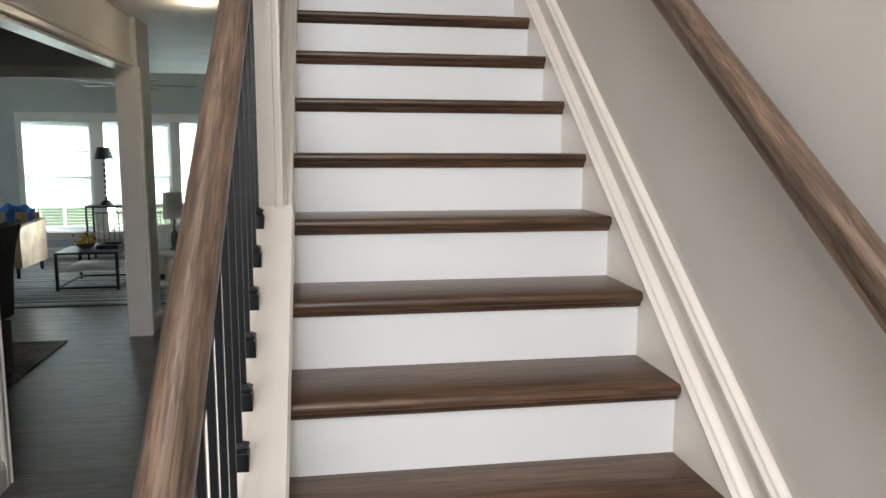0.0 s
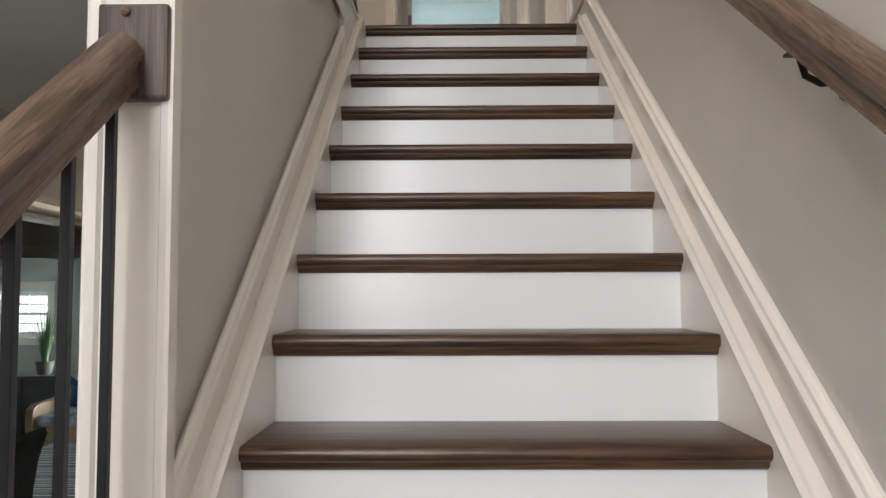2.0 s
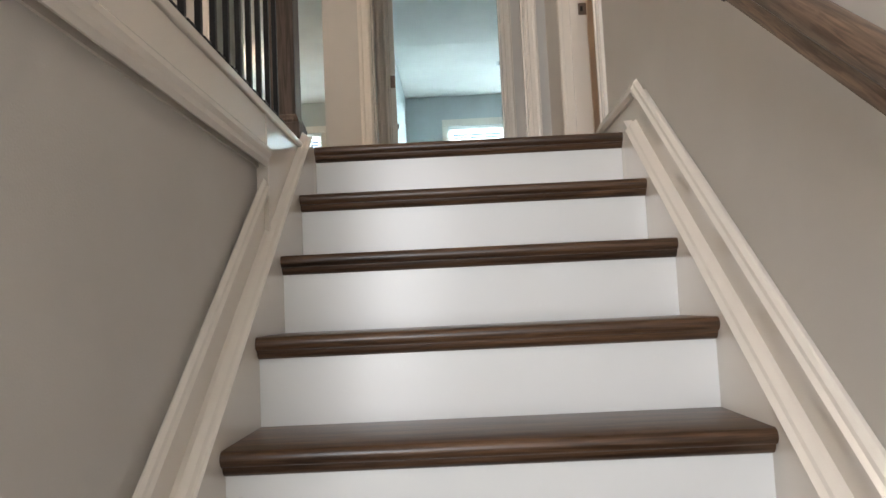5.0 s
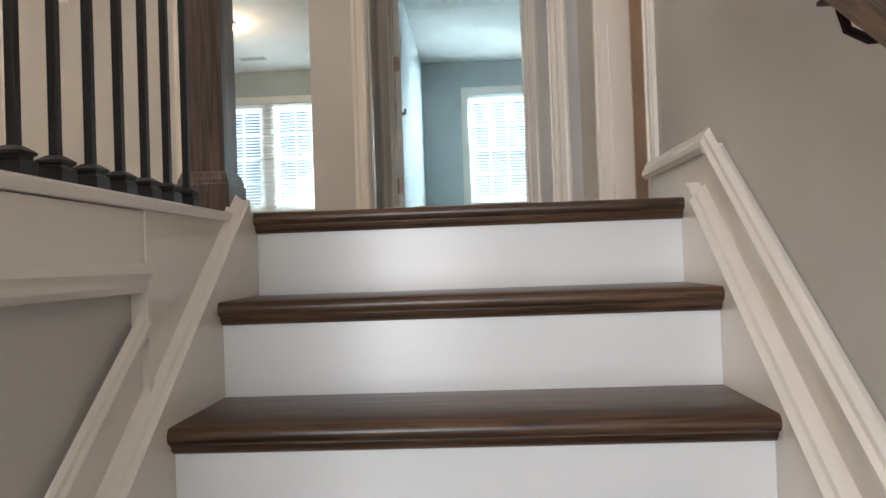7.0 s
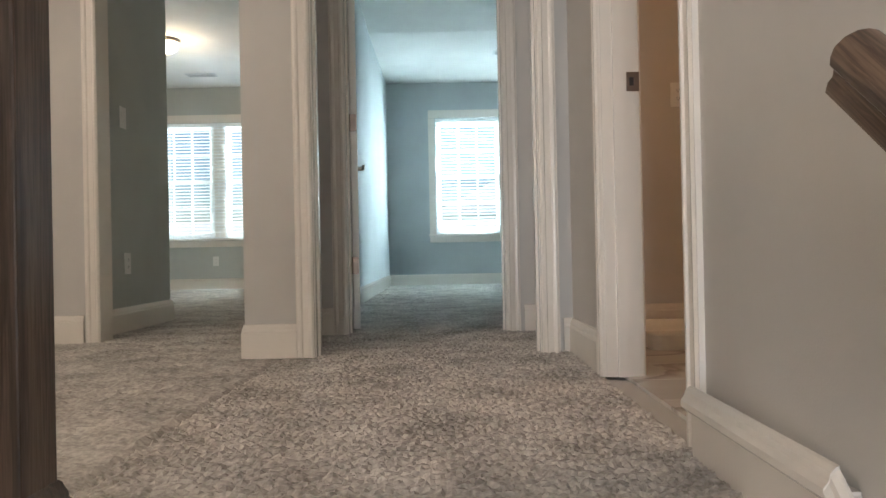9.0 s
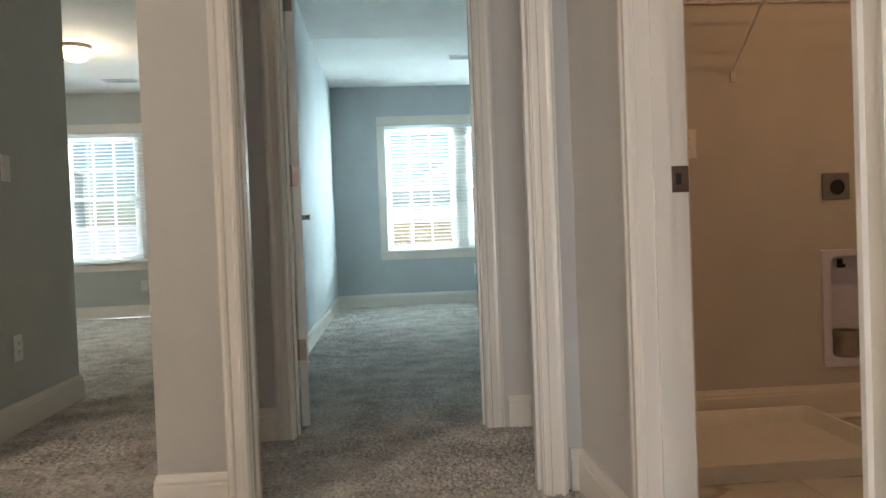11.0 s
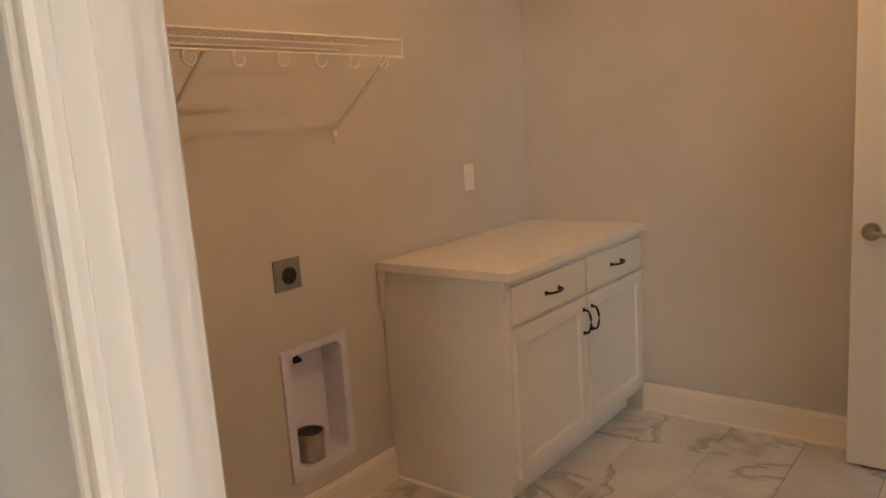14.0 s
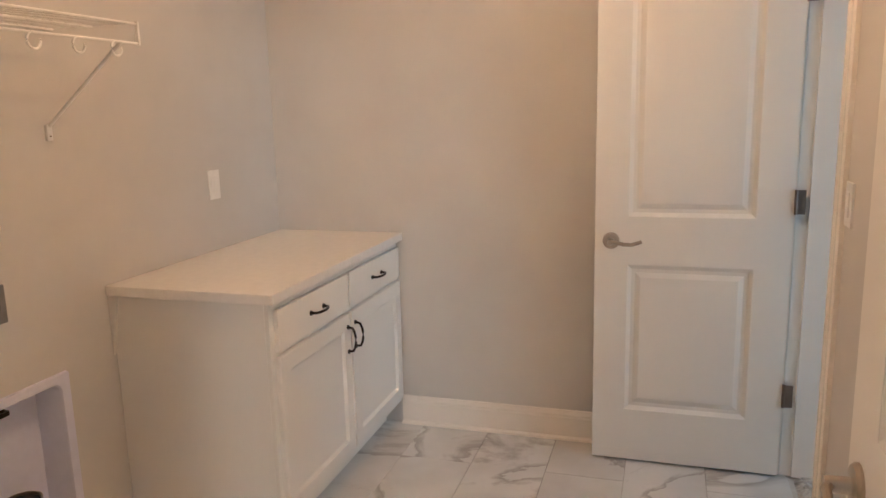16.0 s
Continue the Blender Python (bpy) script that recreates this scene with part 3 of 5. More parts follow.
placed("jamb", boxed(-1.47, -1.45, 1.95, 2.09, GROUND, -0.95), M_TRIM, t)
placed("head_casing", boxed(-4.6, -1.45, 1.93, 1.95, -0.95, -0.86), M_TRIM, t)

# ---- the staircase ----
stair = thing("staircase", (W / 2, POST_Y, GROUND), "straight staircase with dark stained oak treads and white risers", "staircase")
NOSE = 0.030
TREAD = [(0.010, 0.0), (0.004, -0.003), (0.0, -0.009), (-0.0005, -0.016), (0.003, -0.024), (0.009, -0.028), (0.009, -0.0285), (0.013, -0.0285), (0.0145, -0.036), (0.020, -0.043), (0.026, -0.046), (0.030, -0.046)]
tread_mesh = None
for k in range(1, STEPS):
    y, z = -k * GO, -k * RISE
    if tread_mesh is None:
        outline = TREAD + [(NOSE, -0.028), (GO + NOSE + 0.004, -0.028), (GO + NOSE + 0.004, 0.0)]
        tread_mesh = mesh_from("tread", prismed(outline, "X", 0.0, W), M_TREAD, True)
        riser_mesh = mesh_from("riser", boxed(0.0, W, 0, 0.018, 0, RISE - 0.029), M_RISER)
    ob = new("tread", tread_mesh)
    ob.parent, ob.location = stair, (-W / 2, y - POST_Y, z - GROUND)
    ob = new("riser", riser_mesh)
    ob.parent, ob.location = stair, (-W / 2, y + NOSE - POST_Y, z - RISE - GROUND)
ob = new("riser", riser_mesh)
ob.parent, ob.location = stair, (-W / 2, NOSE - POST_Y, -RISE - GROUND)
top = TREAD + [(NOSE, -0.028), (0.065, -0.028), (0.065, 0.0)]
placed("landing_nosing", prismed(top, "X", 0.0, W), M_TREAD, stair, "", True)

Y0 = -STEPS * GO - 0.02        # foot of the sloping boards


def raked(y0, y1, lo, hi):
    """A band along the stair's slope, lo to hi above the line of the nosings."""
    return [(y0, y0 * SLOPE + lo), (y1, y1 * SLOPE + lo), (y1, y1 * SLOPE + hi), (y0, y0 * SLOPE + hi)]


CAP = [(0, -0.012), (0.010, -0.014), (0.018, -0.006), (0.018, 0.004), (0.012, 0.012), (0.010, 0.020), (0.004, 0.026), (0, 0.028)]


def raked_cap(parent, name, x, side, y0, y1, h, outline=CAP, k=1.0):
    bm = bmesh.new()
    sweep(bm, [(u * k, v * k) for u, v in outline], (x, y0, y0 * SLOPE + h), (x, y1, y1 * SLOPE + h), (side, 0, 0), (0, 0, 1))
    return placed(name, bm, M_TRIM, parent)


INNER = [(0, 0), (0.030, -0.016), (0.034, -0.006), (0.024, 0.004), (0.020, 0.012), (0.008, 0.022), (0, 0.026)]
right = thing("skirt_board", (0.97, -1.9, GROUND), "white painted raked skirt board with a moulded cap", "skirt board", kind="structure")
placed("stringer", prismed(raked(Y0, -0.015, -0.30, 0.040), "X", W, 0.974), M_SKIRT, right)
placed("board", prismed(raked(Y0, -0.106, -0.30, 0.176), "X", 0.974, 0.999), M_SKIRT, right)
raked_cap(right, "inner_cap", 0.974, -1, Y0, -0.06, 0.040, INNER)
raked_cap(right, "outer_cap", 0.974, -1, Y0, -0.106, 0.176, CAP, 1.15)
placed("end_board", boxed(0.974, 0.999, -0.106, 0.43, -0.15, 0.098), M_TRIM, right)
bm = bmesh.new()
sweep(bm, [(u * 1.15, v * 1.15) for u, v in CAP], (0.974, -0.106, 0.098), (0.974, 0.43, 0.098), (-1, 0, 0), (0, 0, 1))
placed("end_cap", bm, M_TRIM, right)

left = thing("skirt_board", (-0.02, -1.4, GROUND), "white painted raked skirt board with a moulded cap", "skirt board", kind="structure")
placed("stringer", prismed(raked(Y0, -0.015, -0.30, 0.040), "X", -0.034, 0.0), M_SKIRT, left)
placed("board", prismed(raked(POST_Y, -0.47, -0.30, 0.160), "X", -0.050, -0.034), M_SKIRT, left)
raked_cap(left, "inner_cap", -0.034, 1, POST_Y, -0.03, 0.040, INNER)
raked_cap(left, "outer_cap", -0.034, 1, POST_Y, -0.47, 0.160, [(u * 0.7, v * 1.1) for u, v in CAP])
placed("end_panel", prismed([(-0.472, -0.472 * SLOPE - 0.02), (0.0, 0.0), (0.03, -0.004), (-0.472, -0.006)], "X", -0.050, -0.0265), M_SKIRT, left)
placed("end_filler", boxed(-0.034, 0.0, -0.0148, 0.062, -0.24, -0.006), M_TRIM, left)
placed("end_filler", boxed(W, 0.974, -0.0148, 0.062, -0.24, -0.006), M_TRIM, right)
placed("end_strip", boxed(-0.050, -0.023, -0.480, -0.466, -0.33, -0.004), M_TRIM, left)

curb = thing("stair_curb", (-0.08, -3.0, GROUND), "white painted sloping kerb wall under the balusters", "stair curb", kind="structure")
placed("panel", prismed([(Y0, GROUND), (POST_Y + 0.02, GROUND), (POST_Y + 0.02, (POST_Y + 0.02) * SLOPE + 0.049), (Y0, Y0 * SLOPE + 0.049)], "X", -0.145, -0.0145), M_TRIM, curb)
placed("top_board", prismed(raked(Y0, POST_Y, 0.050, 0.072), "X", -0.165, 0.004), M_TRIM, curb)
raked_cap(curb, "edge_cap", 0.0, 1, Y0, POST_Y, 0.040, [(u * 0.5, v) for u, v in CAP])

# end of the wall beside the stair
post = thing("wall_end_casing", (-0.085, POST_Y, GROUND), "white painted casing on the end of the stair wall", "trim", kind="structure")
placed("board", boxed(-0.147, -0.020, POST_Y - 0.002, POST_Y + 0.018, GROUND, LOW_CEIL), M_TRIM, post)
bm = bmesh.new()
for x, s in ((-0.147, 1), (-0.020, -1)):
    sweep(bm, [(0, 0), (0.022, 0), (0.018, 0.008), (0.006, 0.012), (0, 0.010)], (x, POST_Y - 0.002, GROUND + 1.2), (x, POST_Y - 0.002, LOW_CEIL), (s, 0, 0), (0, -1, 0))
placed("moulding", bm, M_TRIM, post)
wall("wall_stair_left_upper", M_WALL, "smooth grey painted wall above the stair", (-0.14, -0.03, POST_Y + 0.018, POST_Y + 0.1, -0.17, 0.0))

# edge of the landing over the stair
fascia = thing("landing_fascia", (-0.05, -1.3, -0.17), "white painted landing edge with a moulded band", "trim", kind="structure")
placed("board", boxed(-0.045, -0.026, -2.16, -0.48, -0.118, -0.026), M_TRIM, fascia)
placed("cap", boxed(-0.145, -0.018, -2.16, 0.05, -0.024, -0.003, bevel=0.004), M_TRIM, fascia)
bm = bmesh.new()
sweep(bm, [(0, 0), (0.004, 0), (0.010, 0.010), (0.012, 0.020), (0.018, 0.030), (0.018, 0.040), (0.014, 0.046), (0, 0.046)], (-0.030, -2.16, -0.154), (-0.030, -0.48, -0.154), (1, 0, 0), (0, 0, 1))
placed("band", bm, M_TRIM, fascia)
placed("backing", boxed(-0.14, -0.045, -2.16, 0.05, -0.155, -0.026), M_TRIM, fascia)

# ---- handrails and balusters ----

def rail_outline(w, h):
    """Mushroom section: rounded top, waisted sides, flat underside."""
    half = [(0.0, h), (0.35 * w, 0.95 * h), (0.72 * w, 0.76 * h), (0.97 * w, 0.45 * h), (w, 0.15 * h), (0.93 * w, -0.12 * h), (0.74 * w, -0.26 * h), (0.70 * w, -0.5 * h), (0.80 * w, -0.68 * h), (0.78 * w, -h)]
    return half + [(-u, v) for u, v in half[:0:-1]]


def sloped_rail(parent, x, y0, y1, h, w, t, slope=SLOPE):
    """A rail parallel to the stair, h above the line of the nosings (middle of the section)."""
    up = Vector((0, -SLOPE, 1)).normalized()
    bm = bmesh.new()
    sweep(bm, rail_outline(w, t), (x, y0, y0 * slope + h), (x, y1, y1 * slope + h), (1, 0, 0), up)
    return placed("rail", bm, M_RAIL, parent, "", True)


RAIL_H, RAIL_X = 0.845, -0.088
guard = thing("stair_balustrade", (RAIL_X, -3.0, GROUND), "stained oak handrail on black iron balusters", "balustrade")
sloped_rail(guard, RAIL_X, -4.05, POST_Y - 0.03, RAIL_H, 0.031, 0.036)
placed("rosette", boxed(-0.126, -0.024, POST_Y - 0.026, POST_Y - 0.004, -0.930, -0.790, bevel=0.005), M_NEWEL, guard, "square stained oak rosette with a moulded edge")
bm = bmesh.new()
turned(bm, [(0.007, 0), (0.007, 0.003), (0.004, 0.006), (0.0, 0.007)], pose(-0.085, POST_Y - 0.028, -0.803, 90, 0, 0), 12)
placed("plug", bm, M_RAIL, guard, "round wooden plug", True)
SHOE = [(0.019, 0), (0.019, 0.004), (0.0185, 0.022), (0.015, 0.025), (0.015, 0.028), (0.0185, 0.031), (0.0185, 0.034), (0.009, 0.041), (0.007, 0.041)]


def squared(bm, outline):
    """A four-sided tapered block from (half width, height) pairs."""
    rings = [[bm.verts.new((sx * r, sy * r, z)) for sx, sy in ((-1, -1), (1, -1), (1, 1), (-1, 1))] for r, z in outline]
    for lo, hi in zip(rings, rings[1:]):
        for k in range(4):
            bm.faces.new((lo[k], lo[(k + 1) % 4], hi[(k + 1) % 4], hi[k]))
    bm.faces.new(rings[0][::-1])
    bm.faces.new(rings[-1])


def baluster_meshes(length, rake):
    bm = bmesh.new()
    box(bm, -0.0064, 0.0064, -0.0064, 0.0064, 0.0, length, bevel=0.001)
    bar = mesh_from("baluster", bm, M_IRON)
    bm = bmesh.new()
    squared(bm, SHOE)
    for v in bm.verts:
        if v.co.z < 0.001:
            v.co.z += v.co.y * rake - 0.004
    return bar, mesh_from("shoe", bm, M_IRON)


bar_mesh, shoe_mesh = baluster_meshes(RAIL_H - 0.072 - 0.030, SLOPE)
for k in range(17):
    y = -2.235 - 0.1105 * k
    ob = new("baluster", bar_mesh)
    ob.parent, ob.location = guard, Vector((RAIL_X, y, y * SLOPE + 0.072)) - guard.location
    s = new("shoe", shoe_mesh)
    s.parent = ob

landing_guard = thing("landing_balustrade", (-0.08, -1.1, -0.003), "black iron balusters along the landing edge", "balustrade")
bar_mesh, shoe_mesh = baluster_meshes(0.92, 0.0)
for k in range(22):
    y = -0.212 - 0.0888 * k
    ob = new("baluster", bar_mesh)
    ob.parent, ob.location = landing_guard, Vector((-0.062, y, -0.003)) - landing_guard.location
    s = new("shoe", shoe_mesh)
    s.parent = ob
bm = bmesh.new()
sweep(bm, rail_outline(0.031, 0.034), (-0.072, -2.16, 0.96), (-0.072, -0.06, 0.96), (1, 0, 0), (0, 0, 1))
placed("rail", bm, M_RAIL, landing_guard, "", True)

newel = thing("newel_post", (-0.086, -0.012, 0.0), "square dark stained oak newel post with a moulded base", "newel post")
part("shaft", boxed(-0.045, 0.045, -0.045, 0.045, 0.0, 1.08, bevel=0.003), M_NEWEL, newel)
bm = bmesh.new()
squared(bm, [(0.058, -0.004), (0.058, 0.060), (0.055, 0.064), (0.055, 0.070), (0.0515, 0.078), (0.049, 0.086), (0.0455, 0.090)])
part("base", bm, M_NEWEL, newel, "moulded plinth")
bm = bmesh.new()
squared(bm, [(0.047, 1.08), (0.062, 1.085), (0.062, 1.10), (0.040, 1.125), (0.0, 1.14)])
part("cap", bm, M_NEWEL, newel)

wall_rail = thing("wall_handrail", (0.93, -1.9, -1.0), "stained oak handrail on metal wall brackets", "handrail")
WR_H, WR_X, WR_S = 0.766, 0.925, 0.7407
sloped_rail(wall_rail, WR_X, -3.75, -0.25, WR_H, 0.029, 0.034, WR_S)
for y in (-3.35, -2.10, -0.75):
    z = y * WR_S + WR_H - 0.042
    bm = bmesh.new()
    turned(bm, [(0.030, 0), (0.030, 0.004), (0.022, 0.009), (0.010, 0.012)], pose(0.999, y, z - 0.05, 0, -90, 0), 16)
    tube(bm, [(0.990, y, z - 0.05), (0.955, y, z - 0.052), (0.932, y, z - 0.040), (0.925, y, z - 0.015), (0.925, y, z)], 0.006)
    box(bm, 0.912, 0.938, y - 0.03, y + 0.03, z - 0.002, z + 0.003)
    placed("bracket", bm, M_BRONZE, wall_rail, "dark metal bracket", True)


# ---- windows ----
def window(name, label, units, y, cols, blinds=True, twin=False):
    """Double-hung units side by side in one cased frame; each has two sashes with bars, panes and a slatted blind."""
    x0, x1 = units[0][0], units[-1][1]
    lo, hi = units[0][2], units[0][3]
    t = thing(name, ((x0 + x1) / 2, y, lo), label, "window", kind="structure")
    c, o = 0.085, 0.018
    placed("casing", boxed(x0 - c, x0 - 0.004, y - o, y, lo - 0.02, hi, bevel=0.003), M_TRIM, t)
    placed("casing", boxed(x1 + 0.004, x1 + c, y - o, y, lo - 0.02, hi, bevel=0.003), M_TRIM, t)
    placed("head_casing", boxed(x0 - c, x1 + c, y - o, y, hi + 0.002, hi + 0.10, bevel=0.003), M_TRIM, t)
    if not twin:
        placed("head_cap", boxed(x0 - c - 0.012, x1 + c + 0.012, y - 0.030, y, hi + 0.102, hi + 0.118, bevel=0.003), M_TRIM, t)
    placed("sill", boxed(x0 - c - 0.012, x1 + c + 0.012, y - 0.040, y + 0.05, lo - 0.022, lo + 0.002, bevel=0.004), M_TRIM, t)
    placed("apron", boxed(x0 - c, x1 + c, y - 0.014, y, lo - 0.10, lo - 0.024, bevel=0.003), M_TRIM, t)
    for a, b in zip(units, units[1:]):
        y0, y1 = (y + 0.055, y + 0.155) if twin else (y - 0.016, y - 0.002)
        placed("mullion", boxed(a[1] + 0.001, b[0] - 0.001, y0, y1, lo + 0.004, hi - 0.001, bevel=0.003), M_TRIM, t)
    mid = lo + (hi - lo) * 0.495
    for a, b, _, _ in units:
        fr = bmesh.new()
        for q in ((a, a + 0.03, lo, hi), (b - 0.03, b, lo, hi), (a + 0.03, b - 0.03, hi - 0.03, hi), (a + 0.03, b - 0.03, lo, lo + 0.03)):
            box(fr, q[0], q[1], y + 0.055, y + 0.155, q[2], q[3])
        frame_ob = placed("frame", fr, M_VINYL, t)
        for s, (z0, z1, yy) in enumerate(((lo + 0.03, mid + 0.02, y + 0.080), (mid - 0.02, hi - 0.03, y + 0.110))):
            bm = bmesh.new()
            p, q = a + 0.03, b - 0.03
            for r in ((p, p + 0.035, z0, z1), (q - 0.035, q, z0, z1), (p + 0.035, q - 0.035, z1 - 0.038, z1), (p + 0.035, q - 0.035, z0, z0 + 0.038)):
                box(bm, r[0], r[1], yy, yy + 0.028, r[2], r[3])
            sash = placed("sash", bm, M_VINYL, t)
            g0, g1, h0, h1 = p + 0.035, q - 0.035, z0 + 0.038, z1 - 0.038
            for k in range(1, cols):
                x = g0 + (g1 - g0) * k / cols
                placed("muntin", boxed(x - 0.008, x + 0.008, yy + 0.006, yy + 0.022, h0, h1), M_VINYL, sash)
            placed("muntin", boxed(g0, g1, yy + 0.007, yy + 0.021, (h0 + h1) / 2 - 0.008, (h0 + h1) / 2 + 0.008), M_VINYL, sash)
            pane = placed("pane", boxed(g0, g1, yy + 0.012, yy + 0.016, h0, h1), M_GLASS, sash, "clear glass pane")
            pane.visible_shadow = False
    spans = [(x0, x1)] if twin else [(u[0], u[1]) for u in units]
    for a, b in spans if blinds else ():
        blind = thing("window_blind", ((a + b) / 2, y + 0.028, hi), "white slatted blind with open slats", "blind", "window blinds")
        part("headrail", boxed(-(b - a) / 2 + 0.006, (b - a) / 2 - 0.006, -0.026, 0.022, -0.045, -0.001), M_SLAT, blind)
        bm = bmesh.new()
        hw = (b - a) / 2 - 0.010
        box(bm, -hw, hw, -0.022, 0.022, -0.0012, 0.0012)
        bmesh.ops.rotate(bm, cent=(0, 0, 0), matrix=Matrix.Rotation(radians(-4), 3, "X"), verts=bm.verts)
        slat = mesh_from("slat", bm, M_SLAT)
        n = int((hi - lo - 0.08) / 0.040)
        for k in range(n):
            ob = new("slat", slat)
            ob.parent, ob.location = blind, (0, 0, -0.065 - k * 0.040)
        part("bottom_rail", boxed(-hw, hw, -0.022, 0.022, -(hi - lo) + 0.004, -(hi - lo) + 0.022, bevel=0.003), M_SLAT, blind)
        bm = bmesh.new()
        for x in (-hw * 0.7, 0.0, hw * 0.7):
            box(bm, x - 0.0015, x + 0.0015, -0.0235, -0.0225, -(hi - lo) + 0.02, -0.04)
            box(bm, x - 0.0015, x + 0.0015, 0.0225, 0.0235, -(hi - lo) + 0.02, -0.04)
        part("ladder_cord", bm, M_SLAT, blind)
    return t


window("window_1", "white twin double-hung window with grilles and blinds", BLUE_HOLES, FAR, 3, twin=True)
window("window_2", "white twin double-hung window with grilles and blinds", GREY_HOLES, FAR, 3, twin=True)
window("window_3", "white triple double-hung window with grilles and blinds", LOW_HOLES, 6.3, 2)
window("window_4", "small white window high in the wall", SIDE_HOLE, 6.3, 2, False)

# ---- doors ----
def door_leaf(name, label, w, h, th=0.035):
    """A two-panel door: hinged along z at the origin, reaching to +x, thickness to +y."""
    t = thing(name, (0, 0, 0), label, "door")
    s, rails = 0.125, ((0, 0.215), (0.81, 0.19), (h - 0.135, 0.135))
    bm = bmesh.new()
    for x in (0, w - s):
        box(bm, x, x + s, 0, th, 0, h)
    for z, d in rails:
        box(bm, s, w - s, 0, th, z, z + d)
    part("leaf", bm, M_DOOR, t)
    for z0, z1 in ((0.215, 0.81), (1.0, h - 0.135)):
        bm = bmesh.new()
        for side in (0, 1):
            y = (lambda d: d) if side == 0 else (lambda d: th - d)
            rings = []
            for inset, d in ((0.0, 0.001), (0.016, 0.009), (0.030, 0.010), (0.050, 0.003), (0.052, 0.003)):
                rings.append([bm.verts.new((x, y(d), z)) for x, z in ((s + inset, z0 + inset), (w - s - inset, z0 + inset), (w - s - inset, z1 - inset), (s + inset, z1 - inset))])
            for lo, hi in zip(rings, rings[1:]):
                for k in range(4):
                    bm.faces.new((lo[k], lo[(k + 1) % 4], hi[(k + 1) % 4], hi[k]))
            bm.faces.new(rings[-1])
        bmesh.ops.recalc_face_normals(bm, faces=bm.faces)
        part("panel", bm, M_DOOR, t)
    for side in (0, 1):
        s_ = -1 if side == 0 else 1
        y = 0 if side == 0 else th
        bm = bmesh.new()
        turned(bm, [(0.033, 0), (0.033, 0.004), (0.029, 0.009), (0.013, 0.011), (0.012, 0.040), (0.010, 0.044)], pose(w - 0.062, y, 0.905, 90 if side == 0 else -90, 0, 0), 20)
        x = w - 0.062
        pts = [(x, y + s_ * 0.036, 0.905), (x - 0.02, y + s_ * 0.045, 0.906), (x - 0.05, y + s_ * 0.046, 0.898), (x - 0.08, y + s_ * 0.045, 0.898), (x - 0.105, y + s_ * 0.044, 0.906), (x - 0.116, y + s_ * 0.043, 0.911)]
        tube(bm, pts, 0.0075, 10)
        part("lever_handle", bm, M_NICKEL, t, "brushed nickel lever handle", True)
    part("latch_plate", boxed(w - 0.0005, w + 0.0015, 0.006, th - 0.006, 0.875, 0.935), M_NICKEL, t, "nickel latch plate")
    for z in (0.326, 1.064, 1.80):
        bm = bmesh.new()
        rod(bm, (-0.004, -0.005, z - 0.045), (-0.004, -0.005, z + 0.045), 0.006, 10)
        box(bm, -0.0025, -0.0005, 0.0, th - 0.004, z - 0.044, z + 0.044)
        box(bm, -0.036, -0.006, -0.007, -0.005, z - 0.044, z + 0.044)
        part("hinge", bm, M_SATIN, t, "nickel hinge", True)
    return t


door = door_leaf("panel_door", "white two-panel door folded back against the laundry wall", 0.705, 2.02)
door.matrix_basis = pose(3.70, 0.362, 0.012, 0, 0, 90) @ Matrix.Diagonal((1, -1, 1, 1)) @ pose(0, -0.030, 0)
door = door_leaf("panel_door", "white two-panel bedroom door standing open at right angles", 0.765, 2.02)
door.matrix_basis = pose(0.028, 2.807, 0.012, 0, 0, 97.5) @ Matrix.Diagonal((1, -1, 1, 1))
door = door_leaf("panel_door", "white two-panel laundry door opened into the room", 0.765, 2.02)
door.matrix_basis = pose(1.125, 0.497, 0.012, 0, 0, 0.5)
door = door_leaf("panel_door", "white two-panel closed door in the landing wall", 0.75, 2.02)
door.matrix_basis = pose(-2.995, 2.515, 0.012)

bm = bmesh.new()
box(bm, 1.078, 1.118, 1.292, 1.2945, 0.885, 0.945, bevel=0.001)
strike = placed("strike_plate", bm, M_SATIN, laundry_frame, "dark nickel strike plate with a latch hole and curved lip")
# black box on the plate's face stands for the dark inside the latch hole
placed("latch_hole", boxed(1.087, 1.100, 1.2908, 1.2918, 0.902, 0.928), M_BLACK, strike)
bm = bmesh.new()
for z in (0.338, 1.076, 1.81):
    box(bm, 0.0222, 0.0235, 2.770, 2.800, z - 0.044, z + 0.044)
placed("hinge_leaf", bm, M_NICKEL, blue_frame, "nickel hinge leaves")


# ---- plates on the walls ----
def plate(name, label, at, out, kind):
    """A white cover plate; out is the wall's normal in the plan."""
    t = thing(name, at, label, "switch" if kind == "switch" else "outlet")
    bm = bmesh.new()
    box(bm, -0.036, 0.036, -0.006, 0.0, -0.058, 0.058, bevel=0.002)
    part("cover_plate", bm, M_PLASTIC, t)
    if kind == "switch":
        part("rocker", boxed(-0.016, 0.016, -0.010, -0.006, -0.033, 0.033, bevel=0.0015), M_PLASTIC, t)
    else:
        for z in (-0.020, 0.020):
            bm = bmesh.new()
            box(bm, -0.017, 0.017, -0.008, -0.006, z - 0.014, z + 0.014, bevel=0.001)
            soc = part("socket", bm, M_PLASTIC, t)
            # black bars on the socket face stand for the dark inside its slots
            bm = bmesh.new()
            for x in (-0.006, 0.006):
                box(bm, x - 0.001, x + 0.001, -0.0088, -0.0078, z - 0.002, z + 0.007)
            box(bm, -0.002, 0.002, -0.0088, -0.0078, z - 0.009, z - 0.005)
            part("slot_shade", bm, M_BLACK, soc)
    t.rotation_euler = (0, 0, math.atan2(out[0], -out[1]))
    return t


